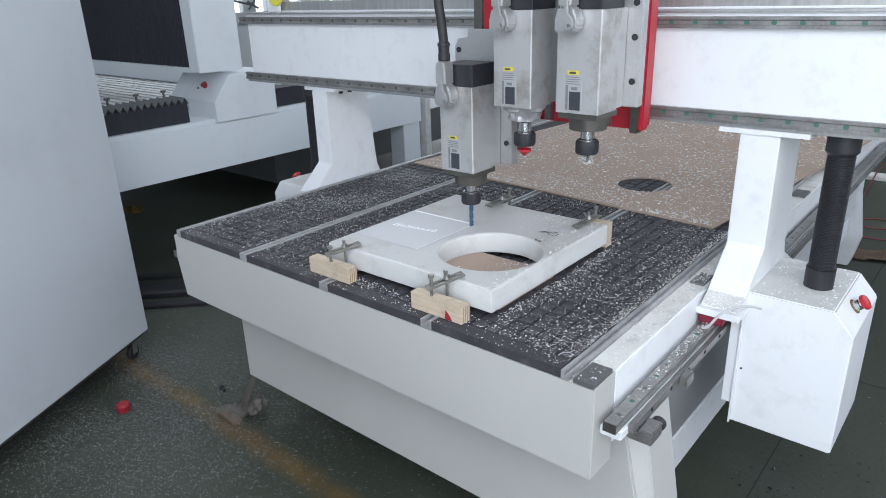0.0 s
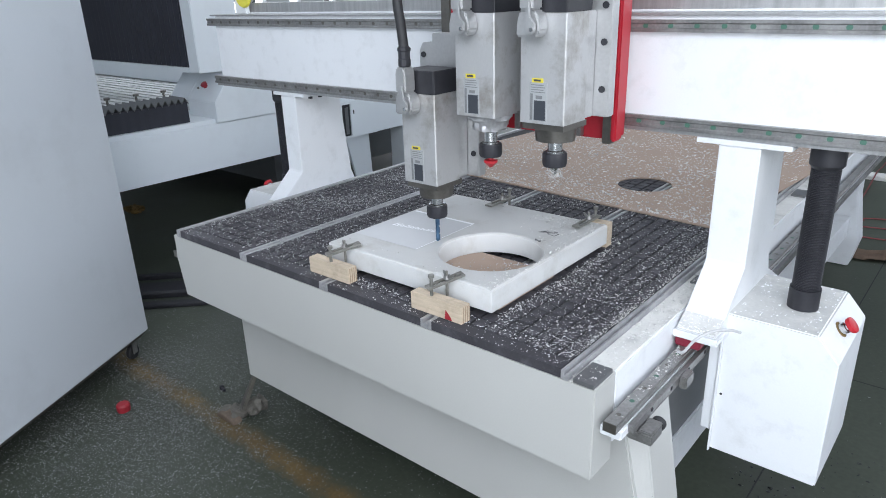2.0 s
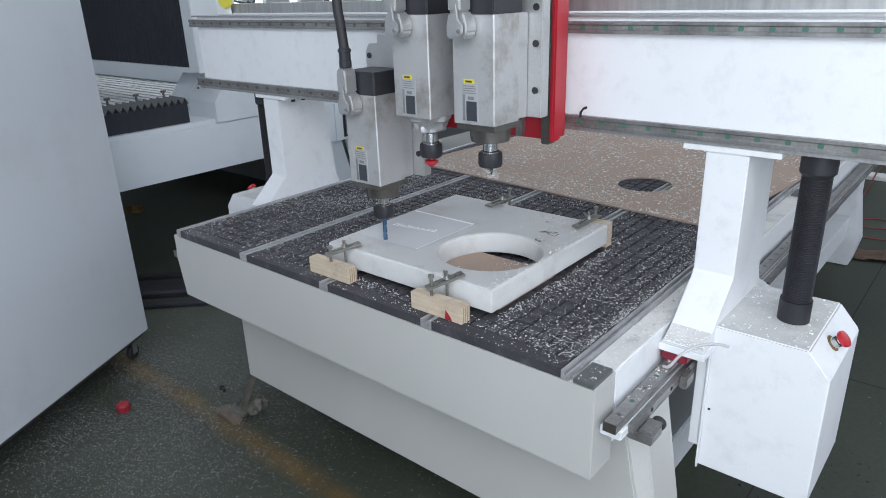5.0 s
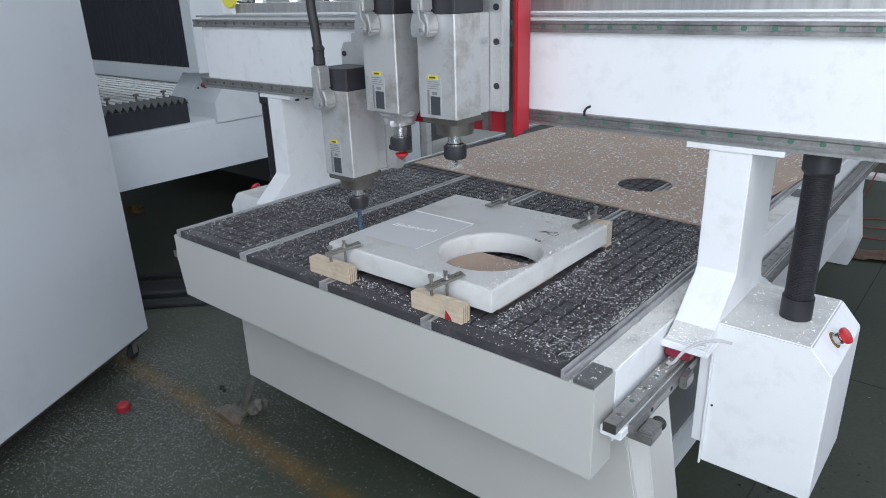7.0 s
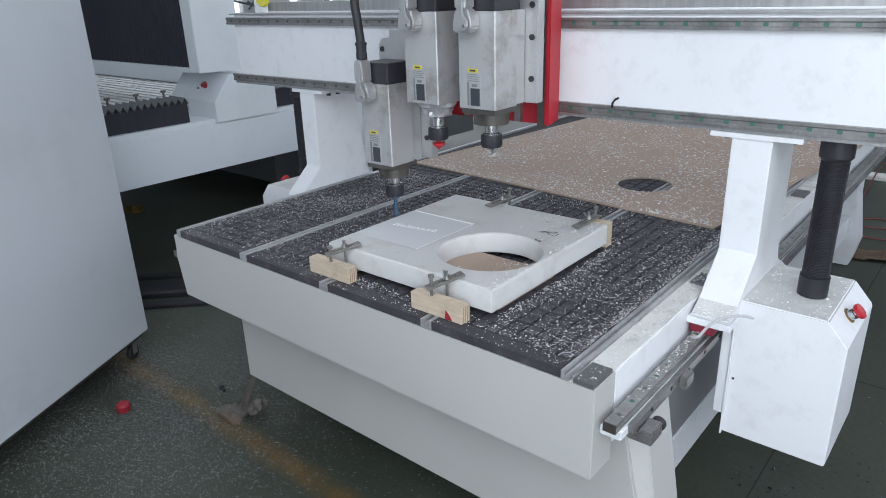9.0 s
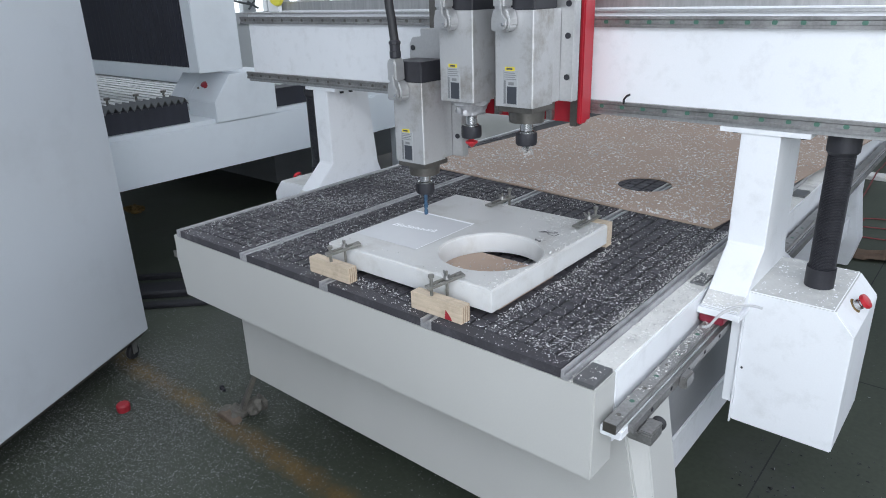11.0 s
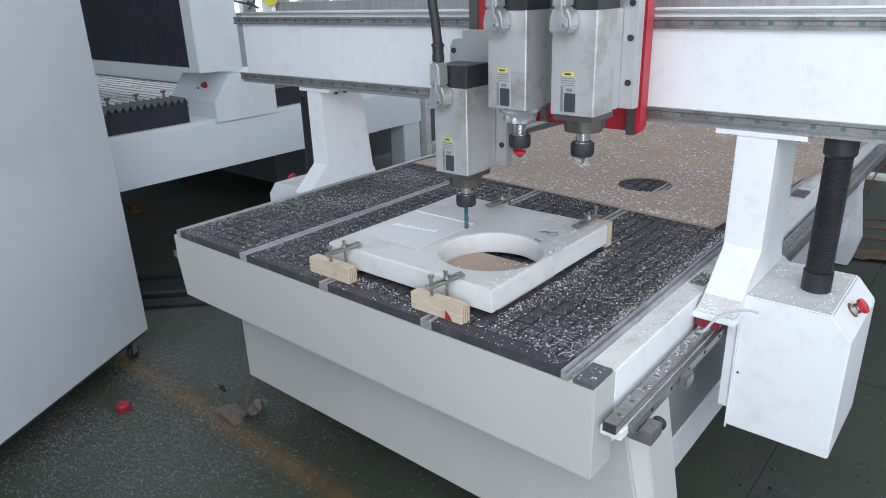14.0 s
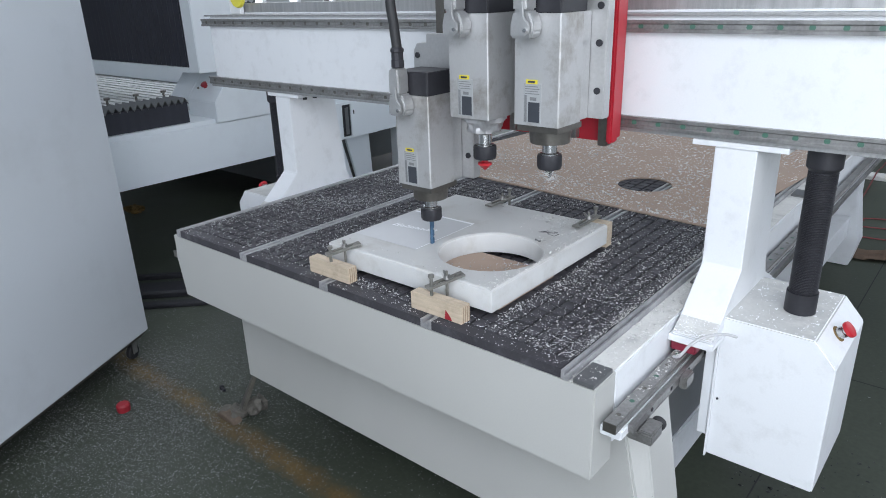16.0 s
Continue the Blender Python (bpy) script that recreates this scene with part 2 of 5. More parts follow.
def tube(bm, pts, radii, seg=12):
    pts = [Vector(p) for p in pts]
    if not hasattr(radii, "__len__"):
        radii = [radii] * len(pts)
    loops = []
    ref = Vector((0.31, 0.95, 0.07)).normalized()
    for i, p in enumerate(pts):
        d = (pts[min(i + 1, len(pts) - 1)] - pts[max(i - 1, 0)]).normalized()
        s = d.cross(ref).normalized()
        u = s.cross(d)
        loops.append([bm.verts.new(p + radii[i] * (s * math.cos(2 * math.pi * k / seg) + u * math.sin(2 * math.pi * k / seg))) for k in range(seg)])
    for A, B in zip(loops, loops[1:]):
        for k in range(seg):
            j = (k + 1) % seg
            bm.faces.new((A[k], A[j], B[j], B[k]))
    bm.faces.new(loops[0][::-1])
    bm.faces.new(loops[-1])


def curve_points(ctrl, n=24):
    """A smooth way through the control points."""
    c = [Vector(p) for p in ctrl]
    c = [2 * c[0] - c[1]] + c + [2 * c[-1] - c[-2]]
    out = []
    for i in range(1, len(c) - 2):
        for k in range(n):
            t = k / n
            a, b, d, e = c[i - 1], c[i], c[i + 1], c[i + 2]
            out.append(0.5 * ((2 * b) + (d - a) * t + (2 * a - 5 * b + 4 * d - e) * t * t + (3 * b - a - 3 * d + e) * t ** 3))
    return out + [c[-2]]


def part(name, bm, material_, parent=None, label="", bevel=0.0, smooth=False):
    bmesh.ops.recalc_face_normals(bm, faces=bm.faces)
    if bevel:
        edges = [e for e in bm.edges if len(e.link_faces) == 2 and e.calc_face_angle(0) > 0.5]
        bmesh.ops.bevel(bm, geom=edges, offset=bevel, segments=2, affect='EDGES', clamp_overlap=True)
    me = bpy.data.meshes.new(name)
    bm.to_mesh(me)
    bm.free()
    me.materials.append(material_)
    if smooth:
        me.polygons.foreach_set("use_smooth", [True] * len(me.polygons))
        me.set_sharp_from_angle(angle=radians(35))
    ob = new(name, me)
    if parent is not None:
        ob.parent = parent
        ob.matrix_parent_inverse = Matrix.Identity(4)
    if label:
        ob["label"] = label
    return ob


def bpart(name, dims, material_, parent=None, label="", bevel=0.003):
    bm = bmesh.new()
    box(bm, *dims)
    return part(name, bm, material_, parent, label, bevel)


def thing(name, label, category, group="", kind="", at=(0, 0, 0)):
    ob = new(name)
    ob.location = at
    ob.empty_display_size = 0.05
    return tagged(ob, label, category, group, kind)


# ---- hall ----
def build_hall():
    bm = bmesh.new()
    box(bm, -60, 60, -60, 60, -0.2, 0.0)
    tagged(part("floor", bm, M_FLOOR), "green painted workshop floor, scuffed and dusty", "floor", kind="structure")
    bm = bmesh.new()
    box(bm, -9.2, -9.0, -2.35, 16, 0, 1.05)
    box(bm, -9.2, -9.0, -2.35, 16, 4.2, 7)
    box(bm, -9.2, -9.0, -2.35, 3, 1.05, 4.2)
    tagged(part("wall_west", bm, M_CONCRETE), "pale grey hall wall under a window band", "wall", kind="structure")
    # unseen east wall, added with openings for the side lamps
    bm = bmesh.new()
    box(bm, 3.7, 3.9, -2.15, 16, 0, 0.8)
    box(bm, 3.7, 3.9, -2.15, 16, 3.6, 7)
    box(bm, 3.7, 3.9, 1.6, 2.3, 0.8, 3.6)
    box(bm, 3.7, 3.9, 8.1, 16, 0.8, 3.6)
    tagged(part("wall_east", bm, M_CONCRETE), "unseen pale grey hall wall, added with openings for the side lamps", "wall", kind="structure")
    # south and north walls and the roof: unseen, added to close the hall
    bm = bmesh.new()
    box(bm, -9, 3.9, -2.35, -2.15, 0, 0.75)
    box(bm, -9, 3.9, -2.35, -2.15, 4.0, 7)
    box(bm, -9, 0.5, -2.35, -2.15, 2.2, 4.0)
    box(bm, -9, 2.0, -2.35, -2.15, 0.75, 2.2)
    tagged(part("wall_south", bm, M_CONCRETE), "unseen pale grey hall wall, added with openings for the front lamps", "wall", kind="structure")
    bm = bmesh.new()
    box(bm, -9, 3.9, 16.0, 16.2, 0, 7)
    tagged(part("wall_north", bm, M_CONCRETE), "unseen pale grey hall end wall, added to close the hall", "wall", kind="structure")
    bm = bmesh.new()
    for x0, x1 in ((-9.2, -4.9), (-3.1, -0.3), (1.5, 3.9)):
        box(bm, x0, x1, -2.35, 16.2, 7.0, 7.1)
    tagged(part("ceiling", bm, M_ROOF), "unseen sheet metal hall roof, added with strips open for the roof lamps", "ceiling", kind="structure")
    # windows of the far wall
    win = thing("window_1", "long band of bright factory windows with grey uprights", "window", kind="structure", at=(-9.1, 3.0, 1.05))
    openings = [(6.30, 6.60), (6.87, 7.12), (7.66, 7.93), (8.49, 8.60), (8.66, 8.84), (9.99, 10.27), (10.34, 10.62), (10.84, 11.22), (12.0, 12.3), (12.9, 13.2)]
    openings = [(0.4 + 0.9 * k - 0.05, 0.9 + 0.9 * k - 0.05) for k in range(3)] + [(a - 3.0, b - 3.0) for a, b in openings]
    last = 0.0
    for a, b in openings + [(12.98, 12.99)]:
        bpart("window_frame", (-0.08, 0.08, last, a, 0.0, 3.15), M_DARKFRAME if (a - last) < 0.2 else M_CONCRETE, win, bevel=0)
        bpart("pane", (-0.05, -0.04, a + 0.001, b - 0.001, 0.0, 3.15), M_SKYGLOW, win, bevel=0)
        last = b
    bpart("window_sill", (0.081, 0.14, 0, 13, 0.0, 0.19), M_ROOF, win, bevel=0)
    bpart("window_bar", (-0.03, -0.005, 0, 13, 1.5, 1.58), M_DARKFRAME, win, bevel=0)
    bm = bmesh.new()
    for p, q in (((6.62, 1.42), (6.84, 1.30)), ((6.64, 1.29), (6.80, 1.46)), ((6.3, 1.45), (6.68, 1.37))):
        tube(bm, [(0.2, p[0] - 3.0, p[1] - 1.05), (0.2, q[0] - 3.0, q[1] - 1.05)], 0.02, 6)
    part("stay_bars", bm, M_DARKFRAME, win, "dark crossed stay bars")
    # painted line and floor joints
    bm = bmesh.new()
    box(bm, -6, 3.6, -0.003, 0.127, 0.0, 0.0012)
    tagged(part("floor_marking", bm, M_YELLOW), "worn faded yellow line painted on the floor", "floor marking", kind="structure")
    bm = bmesh.new()
    box(bm, 1.6645, 1.6695, -2.1, 15, 0.0, 0.001)
    for y in (-2.0, 1.29, 4.6, 7.9):
        box(bm, 1.0, 3.6, y + 0.5, y + 0.505, 0.0, 0.0008)
    tagged(part("floor_joint", bm, M_GROOVE), "thin dark joint between floor slabs", "floor joint", kind="structure")


build_hall()

DISCS = {}


def disc(name, at, r, h, mat, parent, up=False):
    """A small round bolt head or plug; alike ones share a mesh."""
    key = (name, r, h, mat.name, up)
    if key not in DISCS:
        bm = bmesh.new()
        if up:
            lathe(bm, [(r, 0), (r, h)], (0, 0, 0), seg=10)
        else:
            lathe(bm, [(r, -h), (r, 0)], (0, 0, 0), axis='y', seg=12)
        ob = part(name, bm, mat, parent)
        DISCS[key] = ob.data
    else:
        ob = new(name, DISCS[key])
        ob.parent = parent
    ob.location = at
    return ob


# ---- the router table ----
LEN = 3.15
ZT, ZP = 0.778, 0.800
STRIPS = (0.397, 0.7565, 1.116)


def build_table():
    t = thing("router_table", "white steel router table with a dark chip-strewn grid top", "machine bed")
    bm = bmesh.new()
    prism(bm, [(0.0, ZT), (0.0, 0.735), (-0.004, 0.70), (0.02, 0.565), (1.55, 0.562), (1.55, ZT)], 'y', 0.0, 0.09)
    part("front_apron", bm, M_APRON, t, "white sheet steel apron, coloured darker to stand for weak light", bevel=0.0025)
    for x0, x1 in ((0.0, 0.09), (1.46, 1.55)):
        bm = bmesh.new()
        box(bm, x0, x1, 0.091, LEN, 0.60, ZT)
        part("side_beam", bm, M_WHITE, t, bevel=0.004)
    bm = bmesh.new()
    box(bm, 0.0, 1.55, LEN, LEN + 0.08, 0.565, ZT)
    part("back_apron", bm, M_WHITE, t, bevel=0.004)
    bm = bmesh.new()
    box(bm, 0.092, 1.458, 0.092, LEN - 0.002, 0.70, ZT - 0.004)
    part("underframe", bm, M_SHEET, t)
    # closed base below the apron, in the same dimmed colour
    bm = bmesh.new()
    prism(bm, [(0.085, 0.20), (1.636, 0.20), (1.554, 0.60), (0.085, 0.60)], 'y', 0.15, 0.19)
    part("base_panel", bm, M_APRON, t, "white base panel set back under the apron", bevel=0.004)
    for y0, y1 in ((0.19, 1.4),):
        for x0, x1 in ((0.085, 0.14), (1.455, 1.51)):
            bpart("base_rail", (x0, x1, y0, y1, 0.172, 0.30), M_WHITE, t)
            bpart("inner_panel", (x0 + 0.03, x1 - 0.005, y0, y1, 0.301, 0.62), M_INNER, t, "grey inner side panel")
    for x0, x1 in ((0.065, 0.23), (1.32, 1.485)):
        bpart("base_rail", (x0, x1, 1.401, 3.069, 0.172, 0.287), M_WHITE, t)
    # near leg: folded plate, spreading towards the floor; weaker light put into its colour
    bm = bmesh.new()
    lo = [(1.59, 0.191), (1.655, 0.153), (1.680, 0.191), (1.690, 0.30), (1.59, 0.30)]
    hi = [(1.515, 0.191), (1.5385, 0.153), (1.574, 0.191), (1.580, 0.30), (1.515, 0.30)]
    A, B = [bm.verts.new((*p, 0.03)) for p in lo], [bm.verts.new((*p, 0.664)) for p in hi]
    bm.faces.new(A)
    bm.faces.new(B)
    for i in range(5):
        bm.faces.new((A[i], A[(i + 1) % 5], B[(i + 1) % 5], B[i]))
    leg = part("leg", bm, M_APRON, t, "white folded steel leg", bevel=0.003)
    bm = bmesh.new()
    lathe(bm, [(0.05, 0.0), (0.05, 0.012), (0.018, 0.014), (0.018, 0.04)], (1.60, 0.23, 0.0))
    part("levelling_foot", bm, M_STEEL, leg)
    # rear legs
    for s_ in (1, -1):
        prof = [(1.405, 0.004), (1.515, 0.004), (1.542, 0.14), (1.50, 0.40), (1.50, 0.5995), (1.30, 0.5995), (1.30, 0.30), (1.385, 0.26)]
        bm = bmesh.new()
        prism(bm, [(x if s_ > 0 else 1.55 - x, z) for x, z in prof], 'y', 3.07, 3.22)
        part("leg", bm, M_WHITE, t, bevel=0.004)
    # levelling foot by the near left corner: a leaning bracket caked with dust
    bm = bmesh.new()
    prism(bm, [(-0.062, 0.0006), (0.052, 0.0006), (0.046, 0.018), (-0.02, 0.026), (-0.058, 0.016)], 'y', 0.072, 0.112)
    part("foot_plate", bm, M_FOOT, t, "dusty brown foot plate", bevel=0.003)
    bm = bmesh.new()
    lo, hi = Vector((0.004, 0.135, 0.004)), Vector((0.094, 0.168, 0.199))
    sx_, sy_ = Vector((0.019, -0.012, 0)), Vector((0.004, 0.007, 0))
    A = [bm.verts.new(lo + a * sx_ * 1.5 + b * sy_) for a, b in ((-1, -1), (1, -1), (1, 1), (-1, 1))]
    B = [bm.verts.new(hi + a * sx_ * 0.7 + b * sy_) for a, b in ((-1, -1), (1, -1), (1, 1), (-1, 1))]
    bm.faces.new(A)
    bm.faces.new(B)
    for q in range(4):
        bm.faces.new((A[q], A[(q + 1) % 4], B[(q + 1) % 4], B[q]))
    part("foot_bracket", bm, M_DUSTY, t, "leaning dusty steel bracket", bevel=0.003)
    bm = bmesh.new()
    for c_, rad, flat in (((0.062, 0.172, 0.050), 0.034, 0.9), ((0.012, 0.128, 0.022), 0.036, 0.6), ((-0.045, 0.115, 0.012), 0.026, 0.5)):
        lump = bmesh.ops.create_icosphere(bm, subdivisions=3, radius=rad)
        for v in lump["verts"]:
            k = 1 + 0.8 * noise.noise(v.co * 34 + Vector(c_) * 9) + 0.35 * noise.noise(v.co * 80)
            v.co = Vector((c_[0] + v.co.x * k, c_[1] + v.co.y * k, max(0.0008, c_[2] + v.co.z * k * flat)))
    part("caked_dust", bm, M_DUSTY, t, "lumps of caked dust and swarf")
    # side ledges, rails and racks
    for side in (0, 1):
        def sx(a, b):
            return (1.55 + a, 1.55 + b) if side else (-b, -a)
        bpart("rail_ledge", (*sx(0.001, 0.0485), 0.026, LEN, 0.664, 0.6865), M_WHITE, t)
        bm = bmesh.new()
        x0, x1 = sx(0.016, 0.043)
        w = x1 - x0
        prism(bm, [(x0, 0.687), (x1, 0.687), (x1, 0.692), (x1 - 0.2 * w, 0.695), (x1 - 0.2 * w, 0.699), (x1, 0.702), (x1, 0.708),
                   (x0, 0.708), (x0, 0.702), (x0 + 0.2 * w, 0.699), (x0 + 0.2 * w, 0.695), (x0, 0.692)], 'y', 0.0125, LEN - 0.02)
        rail = part("linear_rail", bm, M_STEEL, t, "oily grey steel guide rail")
        bpart("rail_end_cap", (x0 - 0.0006, x1 + 0.0006, 0.0105, 0.0124, 0.6868, 0.7085), M_DARKSTEEL, rail, "dark rusty rail end", bevel=0.0004)
        for k in range(24):
            disc("rail_bolt", ((x0 + x1) / 2, 0.05 + 0.06 * k, 0.7081), 0.0055, 0.0006, M_GREENMARK if k % 2 else M_DARKSTEEL, rail, up=True)
        x0, x1 = sx(0.049, 0.060)
        bm = bmesh.new()
        box(bm, x0, x1, 0.055, LEN - 0.02, 0.673, 0.690)
        for k in range(330):
            y = 0.06 + k * 0.0055
            box(bm, x0, x1, y, y + 0.003, 0.668, 0.6729)
        rack = part("gear_rack", bm, M_STEEL, t)
        for k in range(9):
            out_ = max(x0, x1) if side else min(x0, x1)
            bpart("rack_bolt", (out_ - 0.001, out_ + 0.002, 0.14 + 0.1 * k, 0.147 + 0.1 * k, 0.678, 0.686), M_BLACK, rack, bevel=0.0005)
    bm = bmesh.new()
    box(bm, 1.588, 1.640, 0.078, 0.132, 0.640, 0.6635)
    box(bm, 1.611, 1.640, 0.078, 0.132, 0.6636, 0.670)
    stop = part("end_stop", bm, M_STEEL, t, "steel end stop block with a rubber bumper", bevel=0.002)
    bm = bmesh.new()
    lathe(bm, [(0.013, 0.0), (0.0155, 0.004), (0.0155, 0.012), (0.011, 0.016)], (1.628, 0.1325, 0.657), axis='y', seg=18)
    part("bumper", bm, M_RUBBER, stop, smooth=True)
    bm = bmesh.new()
    box(bm, 1.6105, 1.628, 0.285, 0.33, 0.662, 0.692)
    part("sensor_bracket", bm, M_STEEL, t, bevel=0.003)
    # top: dark end caps, edge strips
    for y in (0.0, 1.55):
        bpart("end_cap", (1.503, 1.5485, y - 0.003, y + 0.077, ZT + 0.001, ZT + 0.011), M_SHEET, t, "dark steel cover plate", bevel=0.0008)
    bpart("middle_cap", (1.506, 1.541, 0.592, 0.668, ZT + 0.0034, ZT + 0.009), M_SHEET, t, "dark steel cover plate under chips", bevel=0.0008)
    bpart("ledge_strip", (1.4935, 1.5475, 0.0785, LEN - 0.01, ZT + 0.0006, ZT + 0.003), M_DUSTGREY, t, "dusty grey ledge strip", bevel=0.0008)
    bm = bmesh.new()
    prism(bm, [(1.4755, ZT), (1.4925, ZT), (1.4925, ZP - 0.006), (1.4870, ZP - 0.006), (1.4870, ZP - 0.0115), (1.4825, ZP - 0.0115), (1.4825, ZP - 0.0005), (1.4755, ZP - 0.0005)], 'y', -0.004, LEN)
    part("edge_strip", bm, M_ALU_Y, t, "dusty aluminium edge strip with a slot", bevel=0.0008)
    bpart("edge_strip", (0.030, 0.048, -0.004, LEN, ZT, ZP + 0.003), M_ALU_Y, t, bevel=0.0015)
    edges = [0.049, *STRIPS, 1.475]
    for x in STRIPS:
        bm = bmesh.new()
        for a, b, h in ((-0.016, -0.007, 0.0), (0.007, 0.016, 0.0), (-0.0071, 0.0071, -0.009)):
            box(bm, x + a, x + b, -0.003, LEN, ZT, ZP + h)
        part("clamping_strip", bm, M_ALU_Y, t, "aluminium clamping slot strip", bevel=0.001)
    plates = []
    for a, b in zip(edges, edges[1:]):
        x0 = a + (0.017 if a in STRIPS else 0.001)
        x1 = b - (0.017 if b in STRIPS else 0.001)
        bm = bmesh.new()
        box(bm, x0, x1, 0.0, LEN, ZT, ZP - 0.006)
        plate = part("grid_plate", bm, M_GROOVE, t, "dark grey plastic vacuum plate with square grid", bevel=0)
        plates.append((plate, x0, x1))
    return t, plates


TABLE, PLATES = build_table()


# ---- gantry ----
def leg_profile(back_top, back_foot):
    return [(0.502, 0.752), (0.502, 0.757), (0.548, 0.782), (0.652, 0.875), (0.655, 0.882), (0.655, 1.161),
            (back_top, 1.161), (back_foot, 0.835), (back_foot + 0.015, 0.80), (0.965, 0.757), (0.965, 0.752)]


def build_gantry():
    g = thing("gantry", "white steel gantry bridge on two legs, riding on side rails", "machine gantry")
    bm = bmesh.new()
    box(bm, -0.44, 2.06, 0.662, 0.86, 1.176, 1.44)
    part("bridge_beam", bm, M_WHITE, g, "white painted bridge beam with scuffs", bevel=0.004)
    for z0, z1 in ((1.405, 1.432), (1.184, 1.212)):
        bm = bmesh.new()
        h = z1 - z0
        prism(bm, [(0.661, z0), (0.6615, z1), (0.648, z1), (0.648, z1 - 0.25 * h), (0.651, z1 - 0.35 * h), (0.651, z0 + 0.35 * h), (0.648, z0 + 0.25 * h), (0.648, z0)],
              'x', -0.475, 2.06)
        rail = part("guide_rail", bm, M_STEEL, g, "grey steel guide rail with plugged bolt holes")
        for k in range(42):
            disc("bolt_plug", (-0.44 + 0.06 * k, 0.651, (z0 + z1) / 2), 0.0062, 0.0006, M_GREENMARK if k > 22 else M_DARKSTEEL, rail)
    # steel carrier of the lower rail, and stepped cover above the beam
    bpart("rail_carrier", (-0.47, 2.06, 0.655, 0.70, 1.174, 1.1825), M_ALU, g, bevel=0.001)
    bpart("rail_carrier", (-0.46, 2.06, 0.655, 0.72, 1.4405, 1.446), M_ALU, g, bevel=0.001)
    bm = bmesh.new()
    box(bm, -0.36, 2.06, 0.725, 0.85, 1.4465, 1.485)
    part("top_cover", bm, M_ALU, g, "grey aluminium cable tray on the beam", bevel=0.002)
    bpart("tray_edge", (-0.36, 2.06, 0.718, 0.7245, 1.4465, 1.452), M_WHITE, g, bevel=0.001)
    bpart("end_bracket", (-0.345, -0.275, 0.70, 0.7175, 1.4465, 1.62), M_WHITE, g, "white end bracket", bevel=0.003)
    bm = bmesh.new()
    lathe(bm, [(0.04, 0), (0.043, 0.005), (0.043, 0.012), (0.03, 0.016)], (-0.28, 0.69, 1.512), axis='y')
    part("limit_switch_cap", bm, M_YELLOWPLASTIC, g, "round yellow plastic cap", smooth=True)
    # legs
    for x0, x1, pl0, pl1, back in ((1.556, 1.648, 1.505, 1.712, (0.858, 0.866)), (-0.060, 0.022, -0.10, 0.075, (0.868, 0.905))):
        bm = bmesh.new()
        prism(bm, leg_profile(*back), 'x', x0, x1)
        leg = part("leg", bm, M_WHITE, g, "white welded leg, flared at the foot", bevel=0.003)
        leg.data.materials.append(M_DUSTTOP)
        for f in leg.data.polygons:
            if f.normal.z > 0.3 and f.center.y < 0.548:
                f.material_index = 1
        bpart("top_plate", (pl0, pl1, 0.652, 0.895, 1.1615, 1.1735), M_WHITE, leg, bevel=0.0008)
        bpart("foot_plate", (x0 - 0.006, x1 + 0.006, 0.495, 0.97, 0.735, 0.7515), M_WHITE, leg, bevel=0.002)
        for y in (0.506, 0.86):
            xx = 1.552 if x0 > 1 else -0.06
            bm = bmesh.new()
            box(bm, xx + 0.002, xx + 0.062, y, y + 0.09, 0.708, 0.7345)
            part("bearing_block", bm, M_DARKRED, leg, "red rail bearing block", bevel=0.003)
        for k, (px, py) in enumerate(((pl0 + 0.025, 0.70), (pl1 - 0.025, 0.70), (pl0 + 0.025, 0.82), (pl1 - 0.025, 0.82)) if pl0 > 0 else ((pl1 - 0.012, 0.695), (pl1 - 0.011, 0.74), (pl1 - 0.009, 0.78))):
            disc("plate_bolt", (px, py, 1.152), 0.008, 0.009, M_BLACK, leg, up=True)
    # motor covers
    for s in (1, -1):
        def mx(x):
            return x if s > 0 else 1.613 - x
        prof = [(1.642, 0.4125), (1.885, 0.4125), (1.885, 0.7345), (1.838, 0.789), (1.642, 0.789)]
        bm = bmesh.new()
        prism(bm, [(mx(x), z) for x, z in prof], 'y', 0.576, 0.868)
        cover = part("motor_cover", bm, M_WHITE, g, "white sheet steel motor cover, its top dusty", bevel=0.003)
        cover.data.materials.append(M_DUSTTOP)
        for f in cover.data.polygons:
            if f.normal.z > 0.95:
                f.material_index = 1
        bm = bmesh.new()
        xs = sorted((mx(1.616), mx(1.6405)))
        box(bm, *xs, 0.573, 0.86, 0.466, 0.752)
        part("mounting_flange", bm, M_WHITE, cover, bevel=0.002)
        bm = bmesh.new()
        xs = sorted((mx(1.641), mx(1.645)))
        box(bm, *xs, 0.566, 0.5755, 0.4085, 0.765)
        part("folded_lip", bm, M_WHITE, cover, bevel=0.001)
        bm = bmesh.new()
        lathe(bm, [(0.003, -0.002), (0.003, 0.0)], (mx(1.655), 0.575, 0.575), axis='y', seg=8)
        part("screw", bm, M_BLACK, cover)
        # ribbed hose from the cover up to the beam
        n = 74
        x_, y_ = mx(1.772) if s > 0 else mx(1.772) + 0.03, 0.712
        z0, z1 = 0.79, 1.172
        bm = bmesh.new()
        rad = [(0.034, 0.0), (0.034, 0.05)]
        for k in range(n):
            h = 0.05 + (z1 - z0 - 0.1) * k / n
            rad += [(0.0285, h), (0.0305, h + 0.0012), (0.0305, h + 0.0022), (0.0285, h + 0.0034)]
        rad += [(0.0285, z1 - z0 - 0.05), (0.0365, z1 - z0 - 0.04), (0.0365, z1 - z0)]
        lathe(bm, rad, (x_, y_, z0), seg=20)
